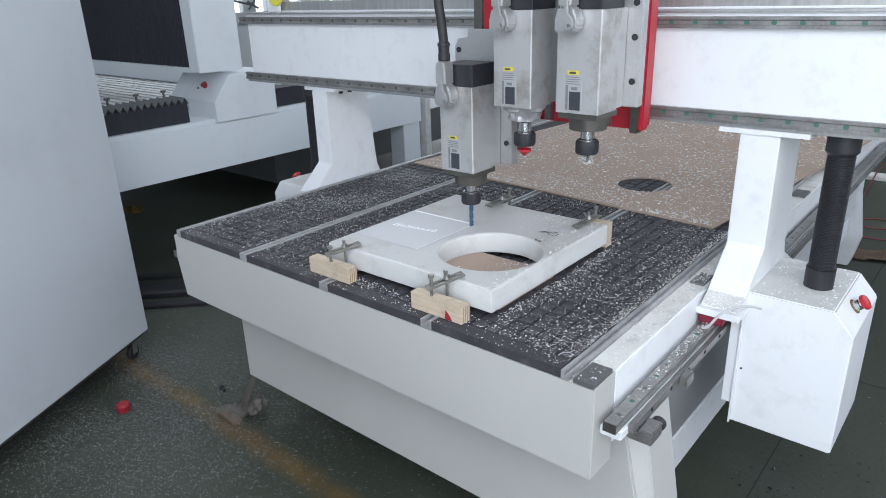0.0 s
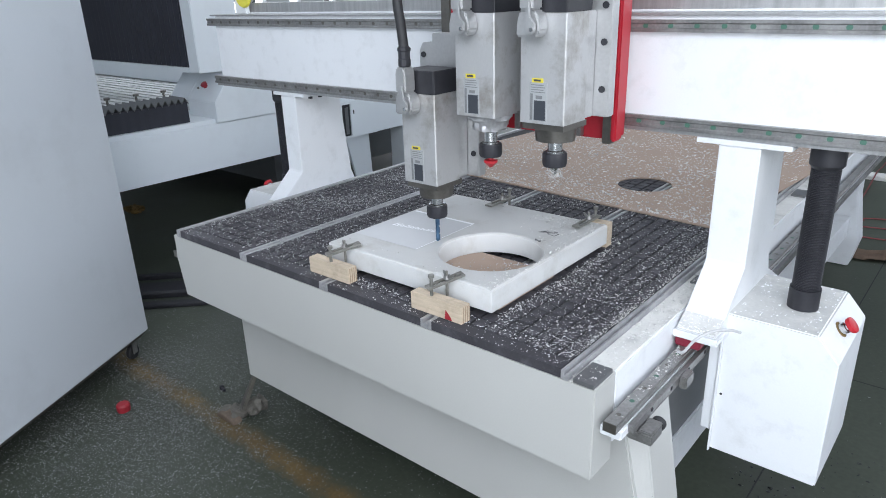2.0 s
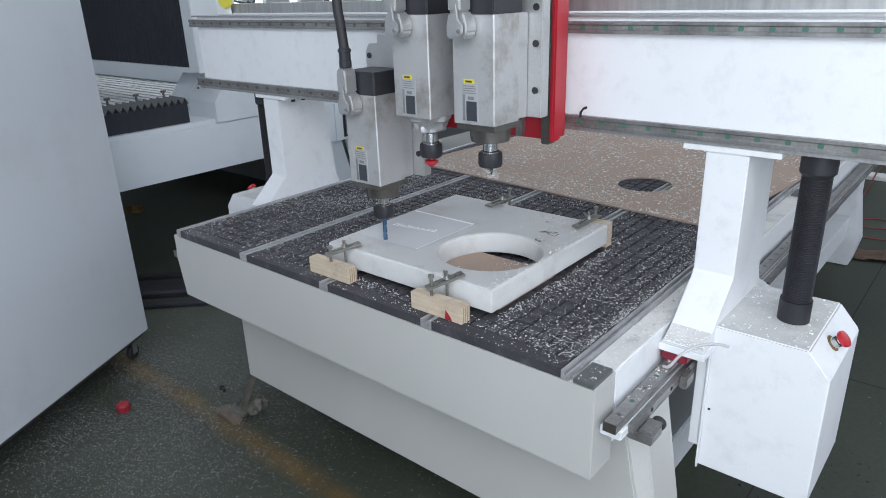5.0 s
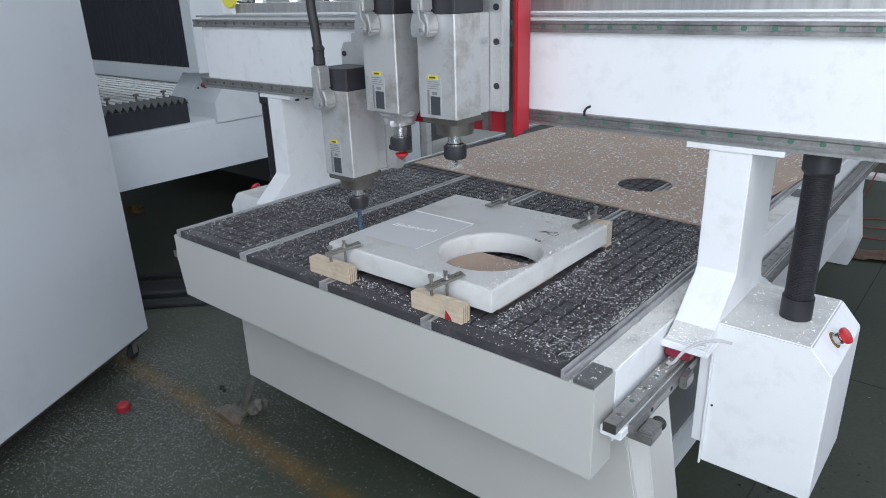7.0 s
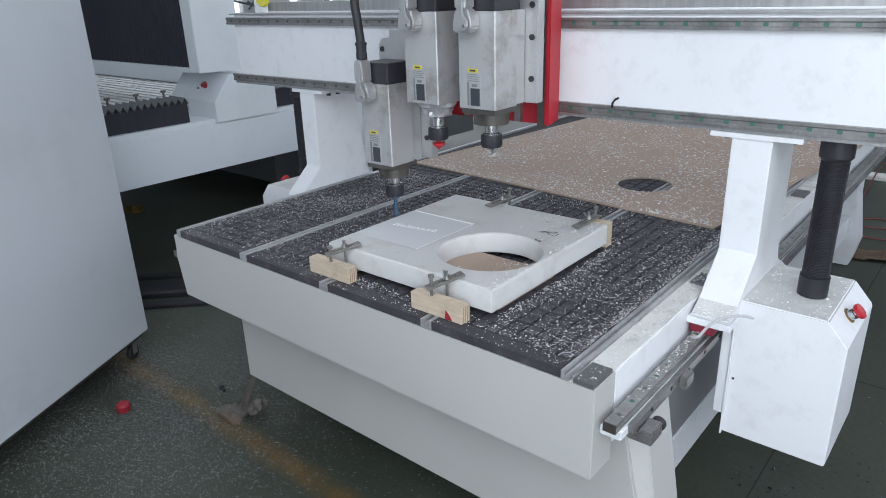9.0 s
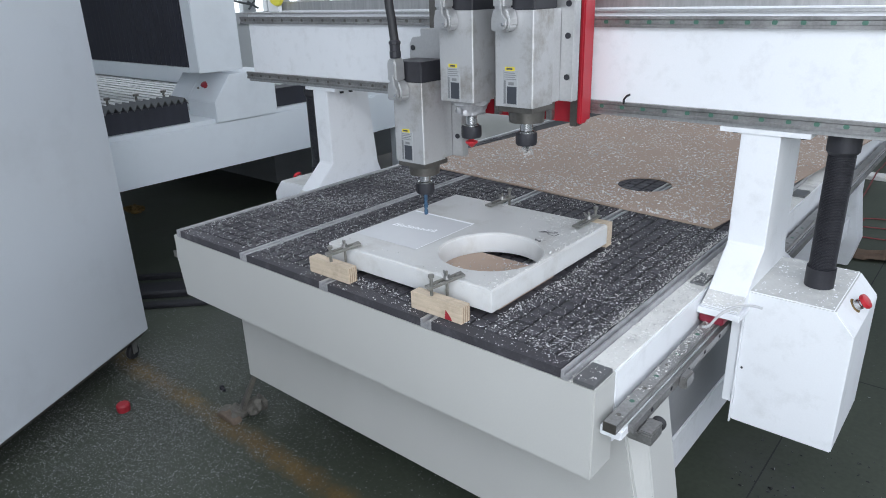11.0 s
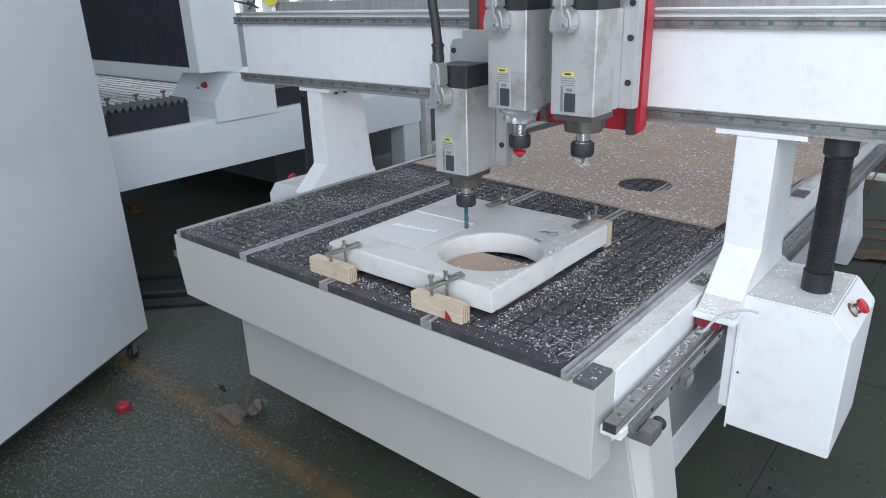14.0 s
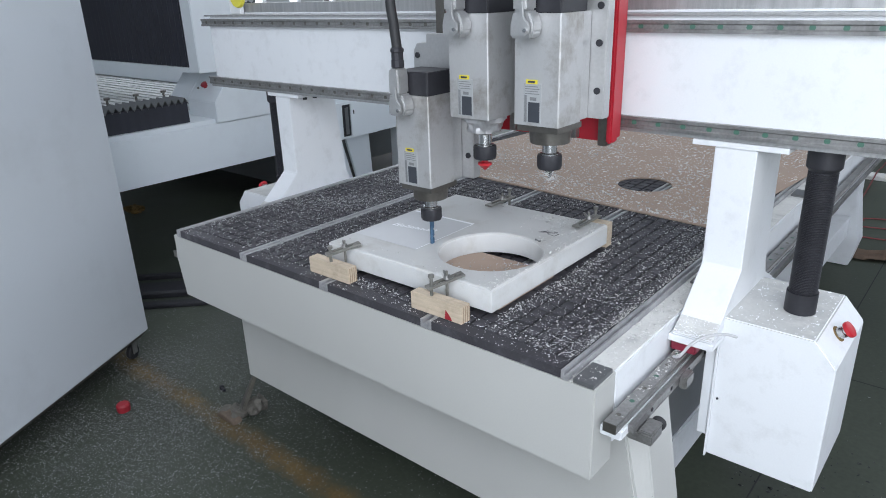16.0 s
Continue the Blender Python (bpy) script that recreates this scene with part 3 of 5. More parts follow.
        part("ribbed_hose", bm, M_BLACK, g, "black ribbed cable hose", smooth=True)
        # stop button on the cover's slope
        bm = bmesh.new()
        lathe(bm, [(0.0135, 0), (0.0135, 0.014), (0.0105, 0.015), (0.0105, 0.019)], (0, 0, 0))
        stem = part("button_collar", bm, M_CHROME, cover, smooth=True)
        tilt = s * math.degrees(math.atan2(0.0545, 0.047))
        seat = pose(mx(1.8605), 0.695, 0.7635, 0, tilt, 0)
        stem.matrix_local = seat
        bm = bmesh.new()
        lathe(bm, [(0.011, 0.019), (0.0175, 0.0205), (0.019, 0.025), (0.018, 0.030), (0.012, 0.0325), (0.004, 0.033)], (0, 0, 0))
        part("stop_button", bm, M_REDPLASTIC, cover, "red mushroom stop button", smooth=True).matrix_local = seat
        bm = bmesh.new()
        lathe(bm, [(0.0185, -0.0008), (0.0185, 0.0008)], (0, 0, 0), seg=20)
        part("worn_ring", bm, M_LUMP, cover, "brown worn ring round the button").matrix_local = seat
    # loose grey wire at the near foot
    bm = bmesh.new()
    tube(bm, curve_points([(1.584, 0.452, 0.722), (1.600, 0.444, 0.732), (1.622, 0.450, 0.768), (1.648, 0.474, 0.785), (1.676, 0.502, 0.785), (1.693, 0.524, 0.775)], 10), 0.0034, 8)
    part("loose_wire", bm, M_WIRE, g, "loose grey cable end", smooth=True)
    bm = bmesh.new()
    tube(bm, [(1.247, 0.645, 1.21), (1.250, 0.640, 1.222), (1.259, 0.636, 1.232), (1.268, 0.636, 1.236)], 0.003, 6)
    part("cable_tie", bm, M_BLACK, g)
    return g


GANTRY = build_gantry()


# ---- spindle carriage ----
def build_carriage():
    c = thing("spindle_carriage", "red and grey carriage with three square aluminium milling spindles", "spindle carriage")
    # red back plate with folded sides
    bpart("back_plate", (0.822, 1.300, 0.592, 0.632, 1.156, 1.60), M_RED, c, "red painted back plate")
    bpart("side_channel", (1.332, 1.346, 0.556, 0.591, 1.160, 1.62), M_RED, c, "red side channel", bevel=0.004)
    bpart("guide_bar", (1.309, 1.3315, 0.560, 0.591, 1.152, 1.62), M_DARKSTEEL, c, "brownish steel guide bar", bevel=0.002)
    bpart("rear_flange", (1.29, 1.326, 0.5915, 0.646, 1.160, 1.62), M_RED, c, bevel=0.002)
    bpart("side_bar", (0.786, 0.8215, 0.592, 0.640, 1.30, 1.62), M_DARKSTEEL, c, "dark steel side bar", bevel=0.003)
    for z in (1.375, 1.425):
        bpart("sensor", (1.315, 1.331, 0.548, 0.566, z, z + 0.016), M_GREENMARK, c, "small green sensor", bevel=0.002)
    for x in (0.86, 1.28):
        for z in (1.18, 1.40):
            bpart("runner_block", (x - 0.03, x + 0.03, 0.6325, 0.6475, z, z + 0.04), M_DARKSTEEL, c)
    for i, (x, drop) in enumerate(((0.927, 0.187), (1.105, 0.0), (1.284, 0.0))):
        # vertical guide rails behind the slide
        for dx in (-0.05, 0.028):
            bpart("slide_rail", (x + dx - 0.009, x + dx + 0.009, 0.575, 0.5995, 1.16, 1.60), M_STEEL, c, "vertical steel slide rail", bevel=0.001)
        z0, z1 = 1.236 - drop, 1.595 - drop
        wl = -0.106 if i == 0 else -0.0875
        bm = bmesh.new()
        prism(bm, [(x + wl, z0), (x + 0.0875, z0), (x + 0.0875, z1), (x + wl + 0.045, z1), (x + wl + 0.045, z1 - 0.022), (x + wl + 0.012, z1 - 0.024), (x + wl, z1 - 0.045)], 'y', 0.459, 0.489)
        slide = part("slide_plate", bm, M_PLATE, c, "grey aluminium slide plate", bevel=0.002)
        for dx in (wl + 0.016, 0.0715):
            for h in (0.06, 0.16, 0.235, 0.305):
                disc("plate_bolt", (x + dx, 0.4585, z0 + h), 0.0075, 0.003, M_BLACK, slide)
        bpart("slide_block", (x - 0.045, x + 0.045, 0.4895, 0.5745, z0 + 0.02, z1 - 0.05), M_DARKSTEEL, slide)
        # spindle
        b0, b1 = 1.234 - drop, 1.461 - drop
        bm = bmesh.new()
        k = 0.002
        X0, X1, Y0, Y1 = x - 0.055, x + 0.055, 0.326, 0.418
        prism(bm, [(X0 + k, Y0), (X1 - k, Y0), (X1, Y0 + k), (X1, Y1), (X0, Y1), (X0, Y0 + k)], 'z', b0, b1)
        body = part("spindle", bm, M_SPINDLE, c, "square brushed aluminium milling spindle", bevel=0.0005)
        bm = bmesh.new()
        prism(bm, [(X0 + 0.004, Y1 + 0.0005), (X1 - 0.004, Y1 + 0.0005), (X1 - 0.004, 0.4585), (X0 + 0.004, 0.4585)], 'z', b0 + 0.002, b1)
        part("mounting_block", bm, M_PLATE, body, bevel=0.002)
        bm = bmesh.new()
        prism(bm, [(X0 + k, Y0), (X1 - k, Y0), (X1, Y0 + k), (X1, Y1 + 0.012), (X0, Y1 + 0.012), (X0, Y0 + k)], 'z', b1 + 0.0005, b1 + 0.056)
        part("fan_cap", bm, M_BLACK, body, "black plastic fan cap", bevel=0.013)
        yc = 0.387
        if i == 1:
            bm = bmesh.new()
            lathe(bm, [(0.050, 0), (0.051, -0.006), (0.049, -0.012), (0.043, -0.017), (0.042, -0.024), (0.041, -0.031), (0.039, -0.038), (0.030, -0.040)], (x, yc, b0 - 0.0005), seg=36)
            for v in bm.verts:
                v.co += Vector((v.co.x - x, v.co.y - yc, 0)) * 0.22 * noise.noise(v.co * 75)
            part("nose_flange", bm, M_ALU_Y, body, "dust-caked nose flange", smooth=True)
        else:
            bm = bmesh.new()
            box(bm, X0 + 0.004, X1 - 0.004, Y0 + 0.006, Y1 + 0.015, b0 - 0.014, b0 - 0.0005)
            lathe(bm, [(0.047, -0.0145), (0.044, -0.044), (0.03, -0.046)], (x, yc, b0), seg=28)
            part("nose_flange", bm, M_DARKSTEEL, body, "dark steel nose flange", bevel=0, smooth=True)
        bm = bmesh.new()
        lathe(bm, [(0.0165, -0.045), (0.0165, -0.067), (0.021, -0.069), (0.021, -0.072)], (x, yc, b0), seg=24)
        part("shaft", bm, M_CHROME, body, smooth=True)
        bm = bmesh.new()
        rings = [(0.0265, -0.0725), (0.0278, -0.076), (0.0278, -0.098), (0.0255, -0.104), (0.014, -0.106)]
        lathe(bm, rings, (x, yc, b0), seg=24)
        for v in bm.verts:
            th = math.atan2(v.co.y - yc, v.co.x - x)
            if -0.099 < v.co.z - b0 < -0.075 and math.cos(6 * th) > 0.7:
                v.co.x, v.co.y = x + (v.co.x - x) * 0.9, yc + (v.co.y - yc) * 0.9
        part("collet_nut", bm, M_BLACK, body, "black collet nut", smooth=True)
        tz = b0 - 0.106
        if i == 0:
            bm = bmesh.new()
            seg, turns = 40, 1.6
            prev = None
            for s_ in range(seg + 1):
                h = tz - (tz - 0.872) * s_ / seg
                a0 = turns * 2 * math.pi * max(0, s_ / seg - 0.35)
                loop = []
                for q in range(12):
                    th = 2 * math.pi * q / 12
                    r = 0.006 if s_ / seg < 0.35 or (q % 6) not in (0, 1) else 0.0035
                    loop.append(bm.verts.new((x + r * math.cos(th + a0), yc + r * math.sin(th + a0), h)))
                if prev:
                    for q in range(12):
                        bm.faces.new((prev[q], prev[(q + 1) % 12], loop[(q + 1) % 12], loop[q]))
                else:
                    bm.faces.new(loop)
                prev = loop
            bm.faces.new(prev)
            part("milling_cutter", bm, M_BLUE, body, "blue coated spiral cutter")
        elif i == 1:
            bm = bmesh.new()
            lathe(bm, [(0.007, 0.0), (0.007, -0.006), (0.017, -0.008), (0.017, -0.013), (0.003, -0.026)], (x, yc, tz), seg=20)
            part("cone_cutter", bm, M_REDPLASTIC, body, "red cone cutter")
        else:
            bm = bmesh.new()
            lathe(bm, [(0.011, 0.0), (0.010, -0.006), (0.003, -0.02)], (x, yc, tz), seg=16)
            part("engraving_bit", bm, M_CHROME, body, "short bright engraving bit")
            bm = bmesh.new()
            rs = random.Random(17)
            for q in range(26):
                a0, r0, h0 = rs.uniform(0, 6.283), rs.uniform(0.006, 0.02), rs.uniform(-0.022, -0.004)
                pts = [(x + r0 * math.cos(a0 + 0.5 * w_), yc + r0 * math.sin(a0 + 0.5 * w_), tz + h0 + 0.003 * math.sin(1.7 * w_ + q)) for w_ in range(5)]
                tube(bm, pts, 0.0007, 5)
            part("swarf_tuft", bm, M_CHIPW, body, "tuft of white swarf wound round the bit")
        # rating plate
        lx0, lx1 = x - 0.030, x + 0.013
        bpart("rating_label", (lx0, lx1, Y0 - 0.0008, Y0 + 0.0005, b0 + 0.006, b0 + 0.088), M_LABEL, body, "silver rating label with a yellow top and dark print", bevel=0)
        bpart("label_top", (lx0 + 0.006, lx1 - 0.009, Y0 - 0.0016, Y0 - 0.0009, b0 + 0.0875, b0 + 0.0965), M_LABELYEL, body, bevel=0)
        bpart("label_arrow", (lx0 + 0.011, lx1 - 0.015, Y0 - 0.0024, Y0 - 0.0017, b0 + 0.0900, b0 + 0.0940), M_LABELDARK, body, bevel=0)
        bpart("label_print", (lx0 + 0.012, lx1 - 0.003, Y0 - 0.0016, Y0 - 0.0009, b0 + 0.008, b0 + 0.050), M_LABELDARK, body, bevel=0)
        bpart("label_print", (lx0 + 0.0025, lx0 + 0.0085, Y0 - 0.0016, Y0 - 0.0009, b0 + 0.008, b0 + 0.064), M_LABELMID, body, bevel=0)
        bpart("label_mark", (lx0 + 0.016, lx1 - 0.011, Y0 - 0.0016, Y0 - 0.0009, b0 + 0.0535, b0 + 0.0605), M_LABELMID, body, bevel=0)
        for q in range(4):
            bpart("label_line", (lx0 + 0.004, lx1 - 0.004 - 0.004 * (q % 2), Y0 - 0.0016, Y0 - 0.0009, b0 + 0.0665 + 0.005 * q, b0 + 0.0683 + 0.005 * q), M_LABELMID, body, bevel=0)
        # power connector on the front, and its cable
        cx = x - 0.016
        bm = bmesh.new()
        prism(bm, [(cx - 0.027, b1 - 0.046), (cx + 0.022, b1 - 0.046), (cx + 0.029, b1 - 0.034), (cx + 0.029, b1 - 0.018), (cx + 0.019, b1 + 0.006), (cx - 0.020, b1 + 0.006), (cx - 0.027, b1 - 0.02)], 'y', 0.290, 0.3255)
        part("connector_base", bm, M_PLATE, body, "grey cast connector housing", bevel=0.004)
        bm = bmesh.new()
        prism(bm, [(cx - 0.0165, b1 + 0.0065), (cx + 0.0165, b1 + 0.0065), (cx + 0.0165, b1 + 0.05), (cx + 0.013, b1 + 0.066), (cx - 0.013, b1 + 0.066), (cx - 0.0165, b1 + 0.05)], 'y', 0.284, 0.323)
        part("connector_hood", bm, M_PLATE, body, bevel=0.004)
        bm = bmesh.new()
        prism(bm, [(cx + 0.005, b1 - 0.036), (cx + 0.016, b1 - 0.042), (cx + 0.026, b1 - 0.033), (cx + 0.026, b1 - 0.019), (cx + 0.014, b1 - 0.006), (cx + 0.011, b1 + 0.024), (cx + 0.004, b1 + 0.024), (cx + 0.002, b1 - 0.02)], 'y', 0.2785, 0.2835)
        part("connector_latch", bm, M_PLATE, body, bevel=0.0015)
        disc("latch_pin", (cx + 0.018, 0.278, b1 - 0.03), 0.004, 0.003, M_CHROME, body)
        bm = bmesh.new()
        lathe(bm, [(0.014, 0), (0.0155, 0.003), (0.0155, 0.018), (0.014, 0.019), (0.0145, 0.036), (0.0165, 0.037), (0.0165, 0.043), (0.0115, 0.048)], (cx, 0.304, b1 + 0.0665), seg=10)
        part("cable_gland", bm, M_BLACK, body)
        z = b1 + 0.112
        bm = bmesh.new()
        tube(bm, curve_points([(cx, 0.304, z), (cx - 0.006, 0.304, z + 0.05), (cx - 0.018, 0.31, z + 0.12), (cx - 0.02, 0.35, z + 0.22), (cx + 0.01, 0.48, z + 0.33)], 8), 0.0118, 12)
        part("power_cable", bm, M_RUBBER, body, "thick black power cable", smooth=True)
    return c


CARRIAGE = build_carriage()


# ---- work piece and what lies on the bed ----
def build_block():
    bx0, bx1, by0, by1, z0, z1 = 0.6875, 1.2394, 0.088, 0.646, 0.8175, 0.874
    hx, hy, hr = 1.09, 0.29, 0.135
    b = thing("plastic_slab", "thick white polyethylene slab with a round hole, clamped on the bed", "plastic slab")
    px0, px1, py0, py1 = 0.698, 0.924, 0.182, 0.432
    seg = 72
    bm = bmesh.new()
    # top and bottom as rings of quads between the outline and the hole
    outline = []
    for i in range(seg):
        a = 2 * math.pi * i / seg
        d = Vector((math.cos(a), math.sin(a)))
        ts = []
        if d.x:
            ts.append(((bx1 if d.x > 0 else bx0) - hx) / d.x)
        if d.y:
            ts.append(((by1 if d.y > 0 else by0) - hy) / d.y)
        outline.append(Vector((hx, hy)) + d * min(t for t in ts if t > 0))
    for cx, cy in ((bx0, by0), (bx0, by1), (bx1, by0), (bx1, by1)):
        k = min(range(seg), key=lambda i: (outline[i] - Vector((cx, cy))).length)
        outline[k] = Vector((cx, cy))
    hole = [Vector((hx + hr * math.cos(2 * math.pi * i / seg), hy + hr * math.sin(2 * math.pi * i / seg))) for i in range(seg)]
    lip = 0.004
    hole2 = [Vector((hx + (hr + lip) * math.cos(2 * math.pi * i / seg), hy + (hr + lip) * math.sin(2 * math.pi * i / seg))) for i in range(seg)]
    inset = [Vector((min(max(p.x, bx0 + lip), bx1 - lip), min(max(p.y, by0 + lip), by1 - lip))) for p in outline]
    loops = [[bm.verts.new((p.x, p.y, z)) for p in L] for L, z in ((hole, z0), (hole, z1 - lip), (hole2, z1), (inset, z1), (outline, z1 - lip), (outline, z0))]
    loops.append(loops[0])
    for A, B in zip(loops, loops[1:]):
        for i in range(seg):
            j = (i + 1) % seg
            bm.faces.new((A[i], A[j], B[j], B[i]))
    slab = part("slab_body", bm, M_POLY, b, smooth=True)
    # Top faces take a darker tone with smudges; sides and hole wall stay lighter.
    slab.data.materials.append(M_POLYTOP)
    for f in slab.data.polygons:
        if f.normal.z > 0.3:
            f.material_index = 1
    # shallow milled field: white strips along its far and right edges, then the engraved line of writing as bars
    bpart("milled_field", (px0, px1, py0, py1, z1 + 0.0002, z1 + 0.0007), M_POCKET, b, "smooth milled rectangle", bevel=0)
    bm = bmesh.new()
    box(bm, px0 + 0.004, px1, py1 - 0.006, py1 + 0.003, z1 + 0.0008, z1 + 0.0012)
    box(bm, px1, px1 + 0.0022, py0, py1 + 0.003, z1 + 0.0008, z1 + 0.0011)
    part("milled_edge", bm, M_MILLEDGE, b)
    bm = bmesh.new()
    rnd = random.Random(5)
    x = 0.733
    for i, (w, h) in enumerate(((0.021, 0.024), (0.014, 0.016), (0.014, 0.024), (0.014, 0.016), (0.015, 0.016), (0.016, 0.016), (0.013, 0.016), (0.014, 0.022))):
        y = 0.292 + 0.0028 * i
        lean = 0.25 * h
        bars = [(0.0, 0.26, 0.0, 1.0), (0.62, 0.88, 0.0, 0.75 if i % 3 else 1.0), (0.26, 0.62, 0.0, 0.2), (0.26, 0.62, 0.42 + 0.1 * (i % 2), 0.62 + 0.1 * (i % 2)), (0.88, 1.2, 0.02, 0.14)]
        for q0, q1, h0, h1 in bars:
            vs = [bm.verts.new((x + w * qx + lean * hy, y + h * hy, z1 + 0.0011)) for qx, hy in ((q0, h0), (q1, h0), (q1, h1), (q0, h1))]
            bm.faces.new(vs)
        x += w + 0.003
    part("engraved_writing", bm, M_MILLEDGE, b, "row of engraved strokes")
    # pencilled scribbles
    bm = bmesh.new()
    for cx, cy, n, s in ((1.143, 0.492, 10, 0.03), (1.152, 0.425, 6, 0.016)):
        p = Vector((cx, cy))
        for k in range(n):
            q = Vector((cx + rnd.uniform(-s, s), cy + rnd.uniform(-s, s) * 0.6))
            d = (q - p).normalized() if (q - p).length > 1e-4 else Vector((1, 0))
            nrm = Vector((-d.y, d.x)) * 0.0014
            vs = [bm.verts.new((*(p + nrm), z1 + 0.0004)), bm.verts.new((*(p - nrm), z1 + 0.0004)), bm.verts.new((*(q - nrm), z1 + 0.0004)), bm.verts.new((*(q + nrm), z1 + 0.0004))]
            bm.faces.new(vs)
            p = q
    part("pencil_marks", bm, M_SKETCH, b, "grey pencil scribbles")
    # board under it
    bm = bmesh.new()
    box(bm, 0.72, 1.224, 0.14, 0.385, ZP + 0.0005, 0.8170)
    tagged(part("packing_board", bm, M_MDF, bevel=0.001), "brown fibreboard packing under the white slab", "board")


build_block()


def build_sheet():
    w = Matrix.Translation((1.424, 0.984, 0)) @ pose(0, 0, 0, 0, 0, -5.4)
    hx, hy, r = -0.408, 0.308, 0.099
    W_, L_ = 1.36, 1.85
    seg = 48
    bm = bmesh.new()
    outline = []
    for i in range(seg):
        a = 2 * math.pi * i / seg
        d = Vector((math.cos(a), math.sin(a)))
        ts = []
        if abs(d.x) > 1e-6:
            ts.append(((0 if d.x > 0 else -W_) - hx) / d.x)
        if abs(d.y) > 1e-6:
            ts.append(((L_ if d.y > 0 else 0) - hy) / d.y)
        outline.append(Vector((hx, hy)) + d * min(ts))
    for c in ((0, 0), (0, L_), (-W_, 0), (-W_, L_)):
        k = min(range(seg), key=lambda i: (outline[i] - Vector(c)).length)
        outline[k] = Vector(c)
    hole = [Vector((hx + r * math.cos(2 * math.pi * i / seg), hy + r * math.sin(2 * math.pi * i / seg))) for i in range(seg)]
    loops = [[bm.verts.new((p.x, p.y, z)) for p in L] for L, z in ((hole, 0.8004), (hole, 0.8048), (outline, 0.8048), (outline, 0.8004))]
    loops.append(loops[0])
    for A, B in zip(loops, loops[1:]):
        for i in range(seg):
            j = (i + 1) % seg
            bm.faces.new((A[i], A[j], B[j], B[i]))
    ob = part("fibreboard_sheet", bm, M_MDF)
    ob.matrix_world = w
    tagged(ob, "large brown fibreboard sheet with a round hole, strewn with white chips", "board")
    return w


SHEET = build_sheet()


def build_clamp(m, red, at=(0.061, 0.010), yaw=0.0, tilt=0.0, lift=0.0785, reach=0.115, bolt=0.104, tall=0.044, long=0.155):
    """A plywood packing block, and a slotted steel strap with a bolt and a wing nut; local x along the bed's width, origin at the block's near left foot."""
    c = thing("wood_block", "pale plywood packing block with a red mark on one end" if red else "pale plywood packing block by the white slab", "wood block", group="clamp blocks")
    L, D, Hh = (long, 0.032, tall)
    bm = bmesh.new()
    box(bm, 0, L, 0, D, 0.0005, Hh)
    part("block", bm, M_WOOD, c, bevel=0.0015)
    bm = bmesh.new()
    for y in (0.006, 0.013, 0.02, 0.0265):
        box(bm, L + 0.0001, L + 0.0006, y, y + 0.0018, 0.002, Hh - 0.002)
    part("ply_layers", bm, M_PLY, c, "darker plywood layers on the end")
    if red:
        bm = bmesh.new()
        prism(bm, [(0.106, 0.003), (0.128, 0.003), (0.124, 0.010), (0.109, 0.026)], 'y', -0.0014, -0.0008)
        part("red_mark", bm, M_CAPRED, c, "red paint mark")
    c.matrix_world = m
    s = thing("strap_clamp", "slotted steel clamping strap with bolt and wing nut", "clamp", group="strap clamps")
    s.matrix_world = m @ pose(at[0], at[1], 0, 0, 0, yaw)
    lean = pose(0, 0, lift, tilt, 0, 0)
    # strap with a slot: four bars
    bm = bmesh.new()
    for a, b, y0, y1 in ((-0.0125, -0.005, -0.012, reach), (0.005, 0.0125, -0.012, reach), (-0.0049, 0.0049, -0.012, 0.006), (-0.0049, 0.0049, reach - 0.02, reach)):
        box(bm, a, b, y0, y1, 0.0, 0.006)
    part("strap", bm, M_OILSTEEL, s, bevel=0.001).matrix_local = lean
    bm = bmesh.new()
    lathe(bm, [(0.004, Hh + 0.0005), (0.004, bolt)], (0, 0, 0), seg=10)
    part("rear_bolt", bm, M_OILSTEEL, s)
    bm = bmesh.new()
    lathe(bm, [(0.0075, bolt), (0.0075, bolt + 0.007)], (0, 0, 0), seg=6)
    part("bolt_head", bm, M_OILSTEEL, s)
    top = lift + 0.006 + 0.04 * math.tan(radians(tilt))
    bm = bmesh.new()
    lathe(bm, [(0.0035, -0.006), (0.0035, top + 0.02)], (0, 0.04, 0), seg=10)
    part("clamping_bolt", bm, M_OILSTEEL, s)
    bm = bmesh.new()
    lathe(bm, [(0.009, top + 0.0005), (0.007, top + 0.010)], (0, 0.04, 0), seg=10)
    for sg in (-1, 1):
        prism(bm, [(sg * 0.005, top + 0.003), (sg * 0.012, top + 0.006), (sg * 0.019, top + 0.016), (sg * 0.014, top + 0.017), (sg * 0.006, top + 0.010)], 'y', 0.0385, 0.0415)
    part("wing_nut", bm, M_STEEL, s)
    return c


build_clamp(pose(0.668, 0.030, ZP), False, (0.080, 0.010), -27, 10.5, 0.0645, 0.085, 0.082)
build_clamp(pose(1.046, 0.026, ZP), True, (0.058, 0.011), -25, 10.5, 0.0645, 0.085, 0.090)
build_clamp(pose(1.236, 0.685, ZP, 0, 0, 180), False, (0.05, 0.010), tall=0.0725, long=0.08)
build_clamp(pose(0.93, 0.705, ZP, 0, 0, 180), False)


